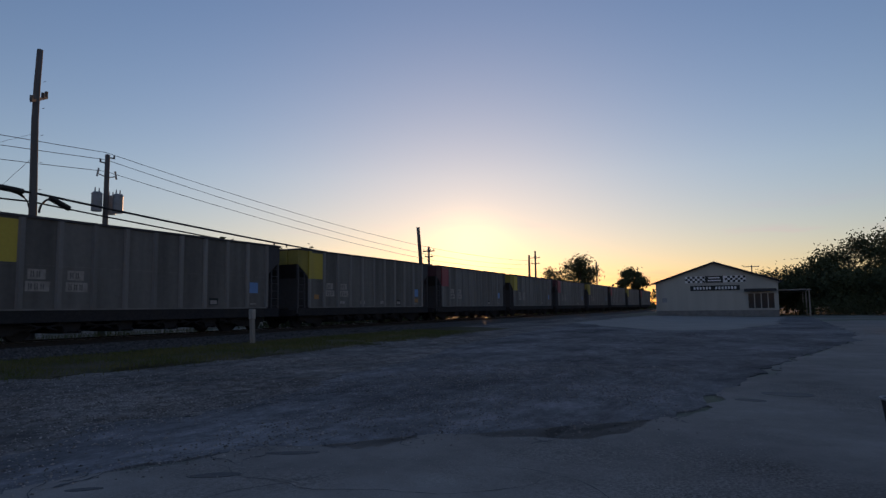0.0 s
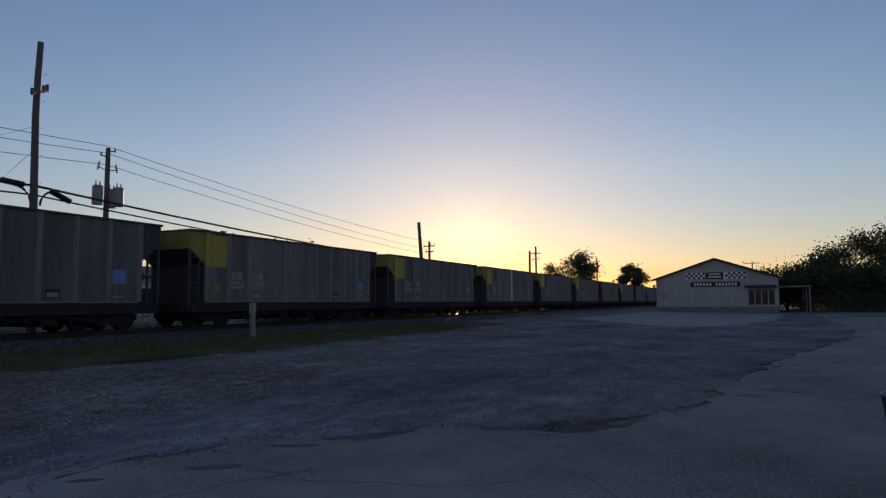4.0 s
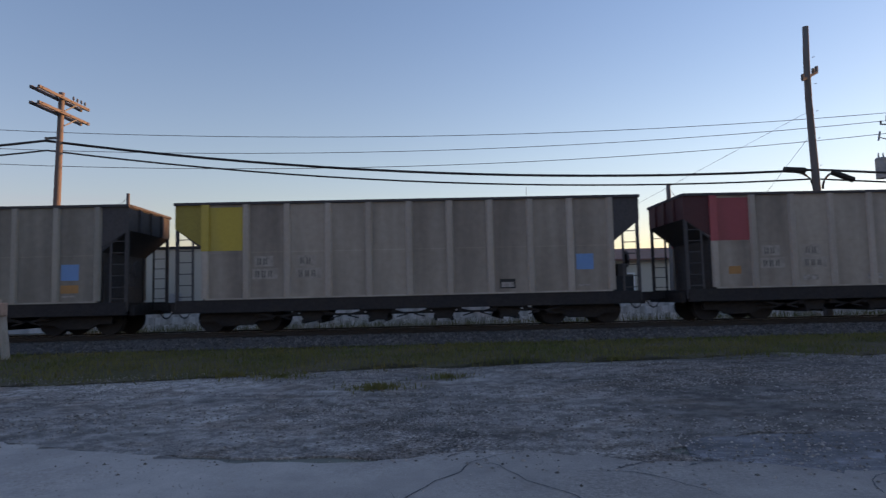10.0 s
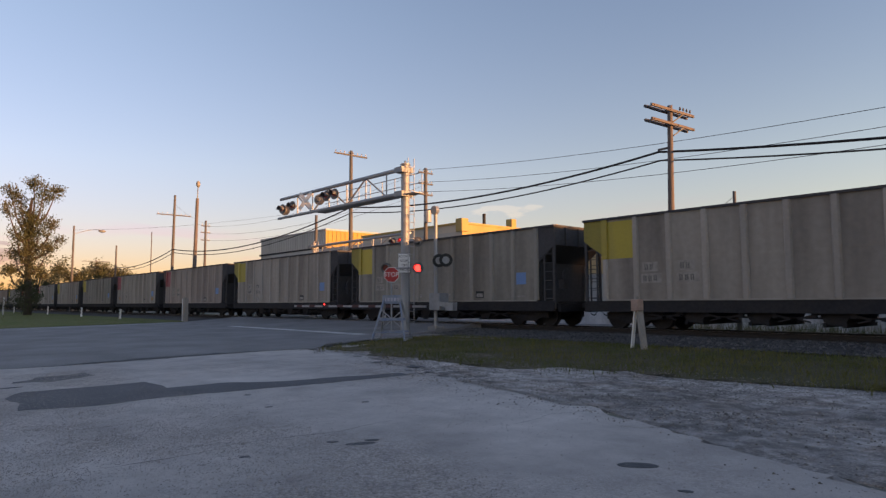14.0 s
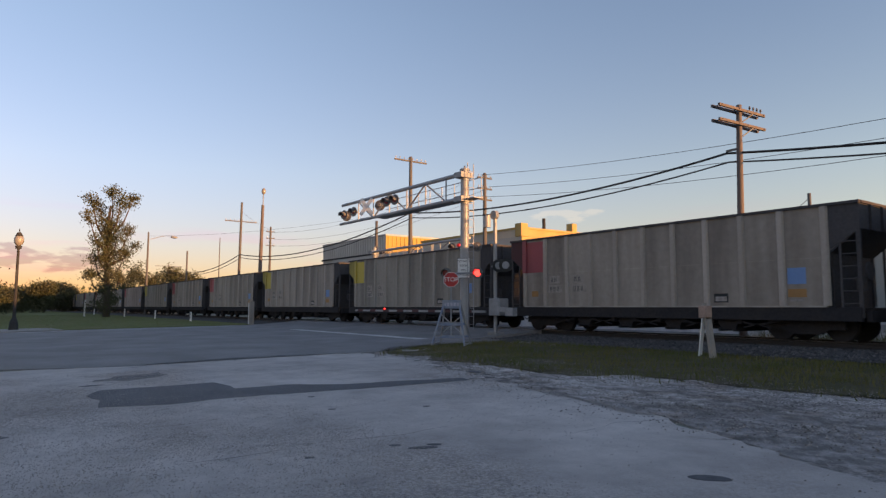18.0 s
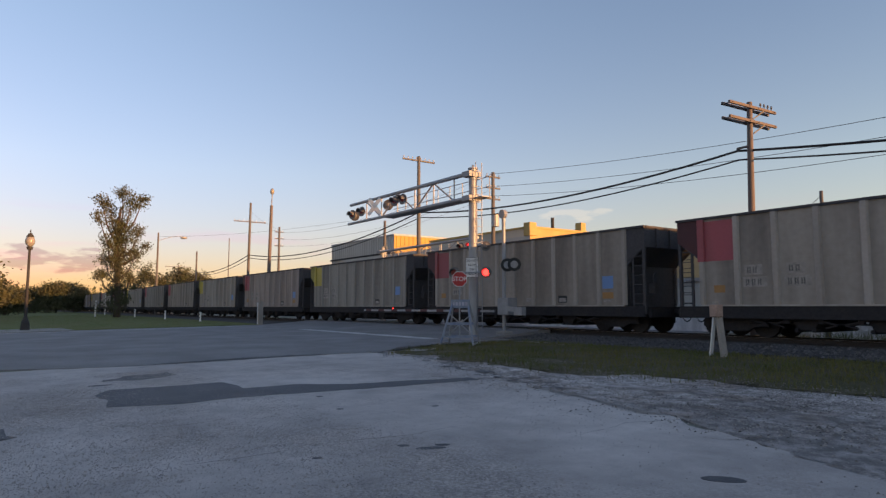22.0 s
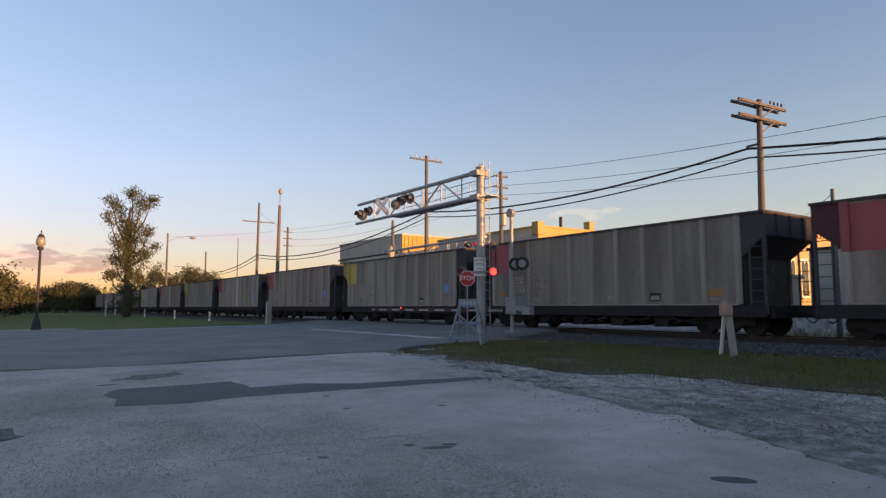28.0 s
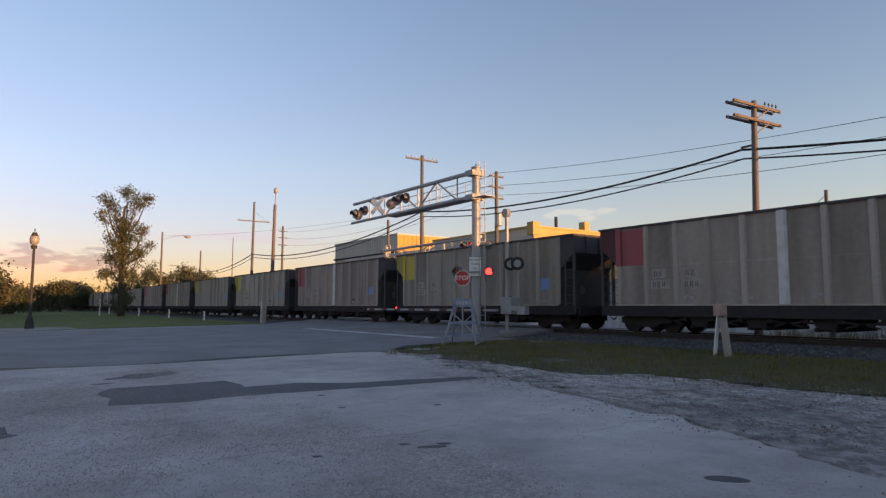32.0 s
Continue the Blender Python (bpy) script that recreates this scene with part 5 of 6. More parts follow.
def cantilever(x, y, zu, zl, top, reach, label, lights):
    """A mast with a two-chord arm along x that carries flashers over the road."""
    c = thing("cantilever_signal", pose(x, y, zg(y)), label, "crossing signal")
    o = zg(y)
    sgn = 1 if reach > 0 else -1
    bm = B()
    beam(bm, (0, 0, -0.3), (0, 0, top - o), 0.21, 0.19, sides=16)
    beam(bm, (0, 0, top - o), (0, 0, top - o + 0.06), 0.23, sides=16)
    beam(bm, (0, 0, top - o + 0.06), (0, 0, top - o + 0.2), 0.05, sides=8)
    part("mast", bm, M_STEEL, c, smooth=False)
    part("base_plate", box(B(), -0.4, 0.4, -0.4, 0.4, -0.3, 0.08), M_GREYSTEEL, c)
    part("upper_chord", beam(B(), (0, -0.32, zu - o), (reach, -0.32, zu - o + 0.05), 0.1, 0.085, sides=12), M_STEEL, c)
    part("lower_chord", beam(B(), (0, -0.32, zl - o), (reach - sgn * -0.25, -0.32, zl - o + 0.05), 0.09, 0.08, sides=12), M_STEEL, c)
    part("collar", box(B(), -0.27, 0.27, -0.42, 0.24, zu - o - 0.12, zu - o + 0.12), M_GREYSTEEL, c)
    part("collar", box(B(), -0.27, 0.27, -0.42, 0.24, zl - o - 0.12, zl - o + 0.12), M_GREYSTEEL, c)
    n = int(abs(reach) / 1.9)
    for k in range(n):
        xa, xb = sgn * 1.0 + (reach - sgn * 1.3) * k / n, sgn * 1.0 + (reach - sgn * 1.3) * (k + 1) / n
        part("web_post", beam(B(), (xa, -0.32, zl - o), (xa, -0.32, zu - o), 0.035, sides=6), M_STEEL, c)
        if k % 2 == 0 and k < n - 1:
            part("web_diagonal", beam(B(), (xa, -0.32, zl - o), (xb, -0.32, zu - o), 0.045, sides=6), M_STEEL, c)
        elif k < n - 1:
            part("web_diagonal", beam(B(), (xa, -0.32, zu - o), (xb, -0.32, zl - o), 0.045, sides=6), M_STEEL, c)
    # walkway with railing
    part("walkway", box(B(), min(0, reach * 0.66), max(0.9 if reach < 0 else 0, reach * 0.66), -0.2, 0.34, zl - o - 0.03, zl - o), M_STEEL, c, "grated walkway")
    for k in range(8):
        xr = 0.75 - sgn * 0 + (reach * 0.62) * k / 7
        part("rail_post", beam(B(), (xr, 0.36, zl - o), (xr, 0.36, zl - o + 0.95), 0.02, sides=6), M_STEEL, c)
    for h in (0.5, 0.95):
        part("guard_rail", beam(B(), (0.75, 0.36, zl - o + h), (reach * 0.66, 0.36, zl - o + h), 0.02, sides=6), M_STEEL, c)
    # ladder up the mast
    for q in (-0.17, 0.17):
        part("ladder_stile", beam(B(), (0.42, q, 0.4), (0.42, q, zu - o + 0.5), 0.02, sides=6), M_STEEL, c)
    for k in range(int((zu - o) / 0.36)):
        part("rung", beam(B(), (0.42, -0.17, 0.6 + 0.36 * k), (0.42, 0.17, 0.6 + 0.36 * k), 0.012, sides=6), M_STEEL, c)
    for xl, zz, lit in lights:
        flasher(c, xl, -0.55, zz - o, lit, r=0.28, turn=14.0)
    return c


ca = cantilever(-22.6, 17.6, 7.6, 6.5, 7.85, -11.4, "grey steel cantilever mast with flashing lights and crossbuck over the road", ((-10.75, 7.0, False), (-9.6, 7.05, False), (-5.95, 7.15, False), (-5.15, 7.15, False)))
flasher(ca, -11.3, -0.1, 6.75, False, True)
flasher(ca, -7.4, -0.1, 6.9, False, True)
cross_buck(ca, -8.0, -0.6, 6.85, 0.58)
o = zg(17.6)
for s in (-1, 1):
    flasher(ca, s * 0.55 + 0.16, s * 0.46 - 0.3, 3.15 - o, s > 0, r=0.25)
part("lamp_bar", beam(B(), (-0.38, -0.7, 3.15 - o), (0.82, 0.3, 3.15 - o), 0.04, sides=8), M_STEEL, ca)
for s in (-1, 1):
    flasher(ca, s * 0.5 - 0.1, 0.4, 4.35 - o, False, True, 0.22)
sg = part("sign_plate", box(B(), -0.27, 0.27, -0.29, -0.275, 2.95 - o, 3.8 - o), M_SIGNWHITE, ca, "white do-not-stop-on-tracks sign")
for k, w in enumerate(("DO NOT", "STOP", "ON", "TRACKS")):
    text("lettering", w, 0.145, Matrix.Translation((0, -0.294, 3.67 - o - 0.195 * k)) @ pose(0, 0, 0, 90, 0, 0), M_BLACK, sg)
part("sign_border", box(B(), -0.285, 0.285, -0.274, -0.268, 2.935 - o, 3.815 - o), M_BLACK, sg)
sg.matrix_basis = pose(0, 0, 0, 0, 0, 42)
cf = cantilever(-46.4, 26.6, 6.2, 5.3, 6.5, 13.2, "far grey cantilever signal beyond the train", ((11.6, 5.75, False), (12.6, 5.75, True)))


def stop_sign(x, y, z):
    s = thing("stop_sign", pose(x, y, zg(y)), "red octagonal stop sign on a thin post", "stop sign")
    part("post", box(B(), -0.03, 0.03, -0.02, 0.02, -0.3, z - zg(y) + 0.2), M_GREYSTEEL, s)
    bm = B()
    pts = [(0.31 * math.cos(radians(22.5 + 45 * k)) / math.cos(radians(22.5)), z - zg(y) + 0.31 * math.sin(radians(22.5 + 45 * k)) / math.cos(radians(22.5))) for k in range(8)]
    part("border", prism(B(), [(px * 1.07, (pz - z + zg(y)) * 1.07 + z - zg(y)) for px, pz in pts], -0.026, -0.02), M_SIGNWHITE, s, "white border")
    face = part("face", prism(bm, pts, -0.032, -0.0265), M_SIGNRED, s)
    text("lettering", "STOP", 0.27, Matrix.Translation((0, -0.035, z - zg(y))) @ pose(0, 0, 0, 90, 0, 0), M_SIGNWHITE, face)
    s.matrix_basis = pose(x, y, zg(y), 0, 0, 45)


stop_sign(-22.55, 16.8, 2.85)


def signal_mast(x, y):
    """A gate mechanism with its mast, lamps and short arm."""
    s = thing("gate_signal", pose(x, y, zg(y)), "grey crossing gate mast with flashers and a bell", "crossing signal")
    o = zg(y)
    part("mast", beam(B(), (0, 0, -0.3), (0, 0, 5.6 - o), 0.085, sides=12), M_STEEL, s)
    bm = B()
    beam(bm, (0, -0.12, 5.75 - o), (0, 0.06, 5.75 - o), 0.2, sides=18)
    part("bell", bm, M_STEEL, s, "round grey bell")
    part("foundation", box(B(), -0.26, 0.3, -0.28, 0.28, -0.3, 0.3, 0.04), M_PALE, s, "pale concrete foundation")
    part("mechanism_box", box(B(), -0.12, 0.6, -0.3, 0.25, 1.0, 1.75, 0.03), M_GREYSTEEL, s)
    bm = B()
    plank(bm, (0.5, -0.3, 1.3), (1.4, -0.3, 1.2), 0.1, 0.2)
    box(bm, 1.1, 1.6, -0.42, -0.18, 1.0, 1.35)
    part("counterweight", bm, M_GREYSTEEL, s)
    arm = part("gate_arm", box(B(), -12.3, -0.3, -0.34, -0.28, 1.12, 1.22), M_GREYSTEEL, s, "lowered pale gate arm")
    for k in range(8):
        part("arm_stripe", box(B(), -12.0 + 1.45 * k, -11.4 + 1.45 * k, -0.345, -0.275, 1.115, 1.245), M_DULLRED, arm, "dull red stripe")
    part("arm_lamp", beam(B(), (-9.0, -0.3, 1.22), (-9.0, -0.3, 1.3), 0.03, sides=10), M_REDGLOW, arm, "small red lamp")
    part("lamp_bar", beam(B(), (-0.1, -0.1, 3.45 - o), (1.05, -0.1, 3.45 - o), 0.04, sides=8), M_STEEL, s)
    for dx in (0.47, 0.92):
        bm = B()
        beam(bm, (dx, -0.25, 3.45 - o), (dx, -0.2, 3.45 - o), 0.29, sides=22)
        beam(bm, (dx, -0.2, 3.45 - o), (dx, 0.02, 3.45 - o), 0.14, 0.1, sides=12)
        b = part("backboard", bm, M_BLACK, s)
        part("lens", beam(B(), (dx, -0.27, 3.45 - o), (dx, -0.25, 3.45 - o), 0.16, sides=18), M_GREYSTEEL, b, "grey unlit lens")
        b.matrix_basis = Matrix.Translation((dx, -0.2, 0)) @ pose(0, 0, 0, 0, 0, 45) @ Matrix.Translation((-dx, 0.2, 0))


signal_mast(-21.55, 18.5)


def barricade(x, y):
    """A folding trestle: two leg frames hinged under a short striped board."""
    b = thing("barricade", pose(x, y, zg(y) + 0.03, 0, 0, 40), "faded blue folding barricade trestle with pale marks", "barricade")
    b.scale = (1.16, 1.16, 1.05)
    bd = part("board", box(B(), -0.31, 0.31, -0.075, -0.05, 1.26, 1.56, 0.008), M_TEAL, b, "faded blue top board")
    for k in range(5):
        part("lettering_bar", box(B(), -0.25 + 0.105 * k, -0.18 + 0.105 * k, -0.081, -0.0755, 1.35, 1.47), M_PALEBLUE, bd, "pale worn bar")
    for s in (-1, 1):
        for q in (-1, 1):
            part("leg", plank(B(), (s * 0.24, q * 0.04, 1.5), (s * 0.52, q * 0.55, 0.0), 0.05, 0.05), M_TEAL if q < 0 else M_GREYSTEEL, b)
        part("foot_rail", plank(B(), (s * 0.52, -0.6, 0.04), (s * 0.52, 0.6, 0.04), 0.05, 0.06), M_STEEL, b)
    for q in (-1, 1):
        part("cross_bar", plank(B(), (-0.36, q * 0.32, 0.72), (0.36, q * 0.32, 0.72), 0.04, 0.09), M_TEAL, b)
        part("cross_bar", plank(B(), (-0.46, q * 0.46, 0.28), (0.46, q * 0.46, 0.28), 0.04, 0.05), M_TEAL, b)
    part("brace", plank(B(), (-0.3, -0.2, 1.05), (0.42, -0.42, 0.4), 0.03, 0.03), M_STEEL, b)
    part("brace", plank(B(), (0.3, 0.2, 1.05), (-0.42, 0.42, 0.4), 0.03, 0.03), M_STEEL, b)


barricade(-19.0, 14.2)


def a_post(x, y, h, label):
    p = thing("marker_trestle", pose(x, y, zg(y), 0, 0, -25), label, "marker post", "trestle posts by the line")
    bm = B()
    plank(bm, (-0.28, 0, 0), (-0.02, 0, h - 0.2), 0.09, 0.05)
    part("leg", bm, M_SIGNWHITE, p, "white-painted leg")
    bm = B()
    plank(bm, (0.26, 0.05, 0), (0.04, 0.05, h - 0.2), 0.16, 0.11)
    part("leg", bm, M_GREYWOOD, p, "grey weathered leg")
    bm = box(B(), -0.16, 0.2, -0.09, 0.11, h - 0.36, h - 0.02, 0.02)
    part("head", bm, mat("pinkish_head", (0.42, 0.28, 0.22), 0.85, vary=0.25, fine=18, coarse=5, bump=0.2), p, "pinkish wooden head block")
    part("pin", box(B(), -0.05, 0.05, -0.05, 0.05, h - 0.02, h + 0.06), M_GREYWOOD, p)


a_post(-10.15, 16.35, 1.45, "weathered A-shaped wooden marker trestle on the verge")


def old_post(x, y):
    p = thing("wooden_post", pose(x, y, zg(y)), "single weathered wooden post with a pale top", "marker post", "trestle posts by the line")
    bm = B()
    plank(bm, (0.06, 0, -0.2), (0, 0, 0.95), 0.15, 0.15)
    part("shaft", bm, M_GREYWOOD, p)
    part("cap", box(B(), -0.1, 0.1, -0.1, 0.1, 0.95, 1.35, 0.015), mat("pale_cap", (0.40, 0.36, 0.32), 0.85), p, "pale painted head")


old_post(20.4, 17.2)


def paired_posts(x, y):
    p = thing("paired_posts", pose(x, y, zg(y)), "a white post and a grey wooden post side by side", "marker post")
    part("white_post", beam(B(), (-0.35, 0, -0.2), (-0.35, 0, 1.7), 0.09, sides=10), M_SIGNWHITE, p, "white plastic post")
    part("wooden_post", box(B(), -0.05, 0.3, -0.15, 0.15, -0.2, 1.8, 0.02), M_GREYWOOD, p, "grey timber post")


paired_posts(-48.4, 17.0)
for x, y, h in ((-61.5, 16.0, 0.9), (-76, 16, 1.0), (-94, 16, 1.1), (-121, 16, 1.3)):
    p = thing("striped_marker", pose(x, y, zg(y)), "low white marker post with black stripes", "marker post", "striped markers")
    part("shaft", box(B(), -0.13, 0.13, -0.07, 0.07, -0.2, h, 0.02), M_SIGNWHITE, p)
    for k in range(2):
        part("stripe", prism(B(), [(-0.135, h * (0.25 + 0.35 * k)), (0.135, h * (0.42 + 0.35 * k)), (0.135, h * (0.58 + 0.35 * k)), (-0.135, h * (0.41 + 0.35 * k))], -0.075, -0.065), M_BLACK, p, "black stripe")
p = thing("leaning_pipe", pose(-104, 12.5, zg(12.5), 0, 12, 0), "white pipe leaning in the grass", "marker post")
part("pipe", beam(B(), (0, 0, -0.2), (0, 0, 2.4), 0.1, sides=8), M_SIGNWHITE, p)


def acorn_lamp(x, y):
    p = thing("street_lamp", pose(x, y, zg(y) + 0.05), "black post-top street lamp with a pale acorn globe", "street lamp")
    bm = B()
    beam(bm, (0, 0, -0.2), (0, 0, 0.5), 0.3, 0.24, sides=16)
    beam(bm, (0, 0, 0.5), (0, 0, 0.9), 0.24, 0.1, sides=16)
    part("base", bm, M_TRIM, p)
    bm = B()
    beam(bm, (0, 0, 0.9), (0, 0, 5.3), 0.1, 0.075, sides=14)
    beam(bm, (0, 0, 5.3), (0, 0, 5.5), 0.16, 0.2, sides=14)
    part("post", bm, M_TRIM, p)
    bm = B()
    bmesh.ops.create_uvsphere(bm, u_segments=18, v_segments=12, radius=0.29, matrix=Matrix.Translation((0, 0, 5.88)) @ Matrix.Diagonal((1, 1, 1.35, 1)))
    part("globe", bm, M_GLOBE, p, "frosted acorn globe", True)
    bm = B()
    beam(bm, (0, 0, 6.14), (0, 0, 6.4), 0.24, 0.1, sides=14)
    beam(bm, (0, 0, 6.45), (0, 0, 6.65), 0.05, 0.02, sides=8)
    part("finial", bm, M_TRIM, p)


acorn_lamp(-50.3, 2.0)
sheet("kerb_pad", [(-47.0, -8), (-47.0, 4.6), (-52.5, 4.2), (-52.5, -8)], 0.07, M_PALE, "pale concrete pad at the road's edge", "pavement", ragged=0.05, seed=31)


# ---- buildings ----
def feed_store():
    h = thing("feed_store", pose(92, 3.44, 0), "pale gabled metal-sided feed store with a chequered sign", "building")
    L, half_l, half_r, eave, apex = 26, 7.4, 7.4, 4.5, 7.0
    # front gable wall with a doorway cut into it
    pts = [(half_l, 0), (-half_r, 0), (-half_r, eave), (0, apex), (half_l, eave)]
    bm = prism(B(), [(a, b) for a, b in pts], 0, 0.25)
    for v in bm.verts:
        v.co.x, v.co.y = v.co.y, v.co.x
    bmesh.ops.recalc_face_normals(bm, faces=bm.faces)
    part("front_wall", bm, M_SIDING, h)
    for s in (-1, 1):
        part("side_wall", box(B(), 0.25, L, min(s * 7.4, s * 7.15), max(s * 7.4, s * 7.15), 0, eave), M_SIDING, h)
        bm = B()
        v = [(-0.35, s * 7.85, eave - 0.08), (L + 0.4, s * 7.85, eave - 0.08), (L + 0.4, 0, apex + 0.1), (-0.35, 0, apex + 0.1)]
        fs = bm.faces.new([bm.verts.new(q) for q in v])
        bmesh.ops.solidify(bm, geom=[fs], thickness=-0.12 * s)
        part("roof", bm, M_ROOF, h)
        bm = B()
        plank(bm, (-0.38, s * 7.9, eave - 0.12), (-0.38, 0, apex + 0.08), 0.06, 0.24)
        part("barge_board", bm, M_TRIM, h, "dark barge board")
    part("back_wall", box(B(), L - 0.25, L, -7.15, 7.15, 0, eave), M_SIDING, h)
    part("plinth", box(B(), -0.06, -0.005, -7.4, 7.4, 0, 0.8), mat("grey_plinth", (0.22, 0.21, 0.20), 0.9, second=(0.12, 0.115, 0.11)), h, "dark stained plinth")
    # vertical siding ribs
    for k in range(24):
        y = -7.2 + 0.626 * k
        part("siding_rib", box(B(), -0.028, -0.002, y - 0.02, y + 0.02, 0.8, eave + 2.5 * (1 - abs(y) / 7.4) - 0.1), M_SIDING, h)
    # chequered band and name boards (drawn as plain shapes)
    band = part("sign_board", box(B(), -0.06, -0.03, -3.75, 3.6, 4.42, 5.3), M_SIGNWHITE, h, "white sign board with dark chequers")
    for r in range(3):
        for c in range(24):
            y = -3.72 + 0.305 * c
            if (r + c) % 2 == 0 and not (8 <= c <= 14):
                part("chequer", box(B(), -0.068, -0.058, y, y + 0.3, 4.45 + 0.275 * r, 4.72 + 0.275 * r), M_TRIM, band, "dark square")
    name = part("name_board", box(B(), -0.075, -0.055, -1.05, 1.1, 4.42, 5.3), M_TRIM, h, "dark name board with pale bars")
    for r, w in ((4.62, 0.8), (4.98, 0.7)):
        part("lettering_bar", box(B(), -0.082, -0.073, -w, w, r, r + 0.17), M_SIGNWHITE, name)
    low = part("lower_sign", box(B(), -0.06, -0.03, -3.0, 3.0, 3.4, 4.05), M_TRIM, h, "long dark sign with pale bars")
    for k in range(14):
        y = -2.6 + 0.38 * k
        if k not in (7,):
            part("lettering_bar", box(B(), -0.068, -0.058, y, y + 0.24, 3.56, 3.9), M_SIGNWHITE, low)
    # shop window and door, at the right of the front
    win = part("window_frame", box(B(), -0.09, -0.005, -7.0, -3.9, 0.9, 3.1), M_SIDING, h, "pale window frame")
    for k in range(4):
        part("pane", box(B(), -0.1, -0.088, -6.9 + 0.77 * k, -6.25 + 0.77 * k, 1.05, 2.95), M_GLASS, win, "dark window pane")
    aw = part("awning", prism(B(), [(-7.2, 3.55), (-3.5, 3.55), (-3.5, 3.2), (-7.2, 3.2)], 0, 0.1), M_TRIM, h, "dark shallow awning")
    for v in aw.data.vertices:
        v.co = Vector((-0.1 - (0.6 if v.co.z < 3.4 else 0) - v.co.y * 0.5, v.co.x, v.co.z))
    # open side canopy
    part("canopy_roof", box(B(), 3, 20, -11.2, -7.4, 3.3, 3.45), M_ROOF, h)
    for x in (3.3, 9, 15, 19.7):
        part("canopy_post", box(B(), x - 0.08, x + 0.08, -11.1, -10.95, 0, 3.3), M_GREYWOOD, h)
    # wall vent
    part("vent", box(B(), -0.12, -0.005, 6.0, 6.6, 1.9, 2.5), M_GREYSTEEL, h)


feed_store()


def cream_building():
    h = thing("cream_building", pose(0, 36, 0.28), "cream flat-roofed block building with a chimney", "building")
    part("wall", box(B(), -8.6, 5.6, 0, 4.0, 0, 5.75), M_CREAM, h)
    part("coping", box(B(), -8.75, 5.75, -0.1, 4.1, 5.75, 5.9), M_TAN, h, "tan coping")
    part("string_course", box(B(), -8.62, 5.62, -0.04, -0.002, 3.95, 4.08), M_CREAM, h)
    ch = part("chimney", box(B(), 3.45, 4.0, 1.0, 1.6, 5.9, 7.0, 0.02), M_BRICK, h)
    part("cap", box(B(), 3.38, 4.07, 0.93, 1.67, 7.0, 7.12), M_TRIM, ch)
    bm = B()
    bmesh.ops.create_uvsphere(bm, u_segments=12, v_segments=8, radius=0.32, matrix=Matrix.Translation((-1.35, 1.2, 6.05)))
    beam(bm, (-1.35, 1.2, 6.3), (-1.35, 1.2, 6.6), 0.04, 0.01, sides=6)
    part("vent", bm, M_GREYSTEEL, h, "round roof vent", True)
    for x in (-6.5, -4.6, -0.5):
        d = part("door", box(B(), x - 0.5, x + 0.5, -0.03, -0.004, 0, 2.2), M_SIDING, h, "flush pale door")
        part("frame", box(B(), x - 0.56, x - 0.505, -0.05, -0.004, 0, 2.26), M_GREYSTEEL, d)
    part("meter_box", box(B(), -3.2, -2.8, -0.2, -0.004, 1.2, 1.8), M_GREYSTEEL, h)


cream_building()


def pale_annex():
    h = thing("pale_annex", pose(0, 36, 0.28), "lower pale annex with a small notice on its wall", "building")
    part("wall", box(B(), -17.5, -8.8, 0.4, 3.6, 0, 4.4), M_SIDING, h)
    part("coping", box(B(), -17.6, -8.8, 0.3, 3.7, 4.4, 4.55), M_TRIM, h, "dark coping")
    part("notice", box(B(), -13.9, -13.2, 0.36, 0.396, 1.2, 1.9), M_GREYSTEEL, h, "grey notice")
    part("door", box(B(), -16.2, -15.2, 0.36, 0.396, 0, 2.2), M_GREYWALL, h, "grey door")


pale_annex()


def dock_wall():
    h = thing("loading_dock", pose(0, 33.2, 0.28), "low grey loading dock with a flat roof", "building")
    part("wall", box(B(), -36, -17.8, 0, 2.6, 0, 2.85), M_GREYWALL, h)
    part("roof_edge", box(B(), -36.2, -17.6, -0.25, 2.8, 2.85, 3.05), M_GREYSTEEL, h)
    part("dock_edge", box(B(), -36, -17.8, -0.5, -0.004, 0, 0.75), M_PALEKERB, h, "whitewashed dock edge")
    for k in range(6):
        part("dock_door", box(B(), -34.6 + 2.8 * k, -32.6 + 2.8 * k, -0.04, -0.004, 0.1, 2.5), M_SIDING, h, "pale roll-up door")


dock_wall()


def low_shed():
    h = thing("low_shed", pose(0, 36, 0.28), "low pale shed with a rusty red roof, lengthened to block low sun", "building")
    # drawn out deep and far east, unseen behind the train, to block low sun
    part("wall", box(B(), 8.5, 74, 0, 12, 0, 3.3), M_CREAM, h)
    o = part("roof", prism(B(), [(-0.4, 3.25), (6, 4.3), (12.4, 3.25), (12.4, 3.17), (6, 4.2), (-0.4, 3.17)], 8.1, 74.4), M_RUSTROOF, h)
    for v in o.data.vertices:
        v.co.x, v.co.y = v.co.y, v.co.x
    for x in (11, 15, 19, 24, 30, 36, 42, 50, 58, 66):
        w = part("window", box(B(), x, x + 1.4, -0.05, -0.004, 1.2, 2.5), M_SIGNWHITE, h)
        part("pane", box(B(), x + 0.1, x + 1.3, -0.06, -0.045, 1.3, 2.4), M_GLASS, w)


low_shed()


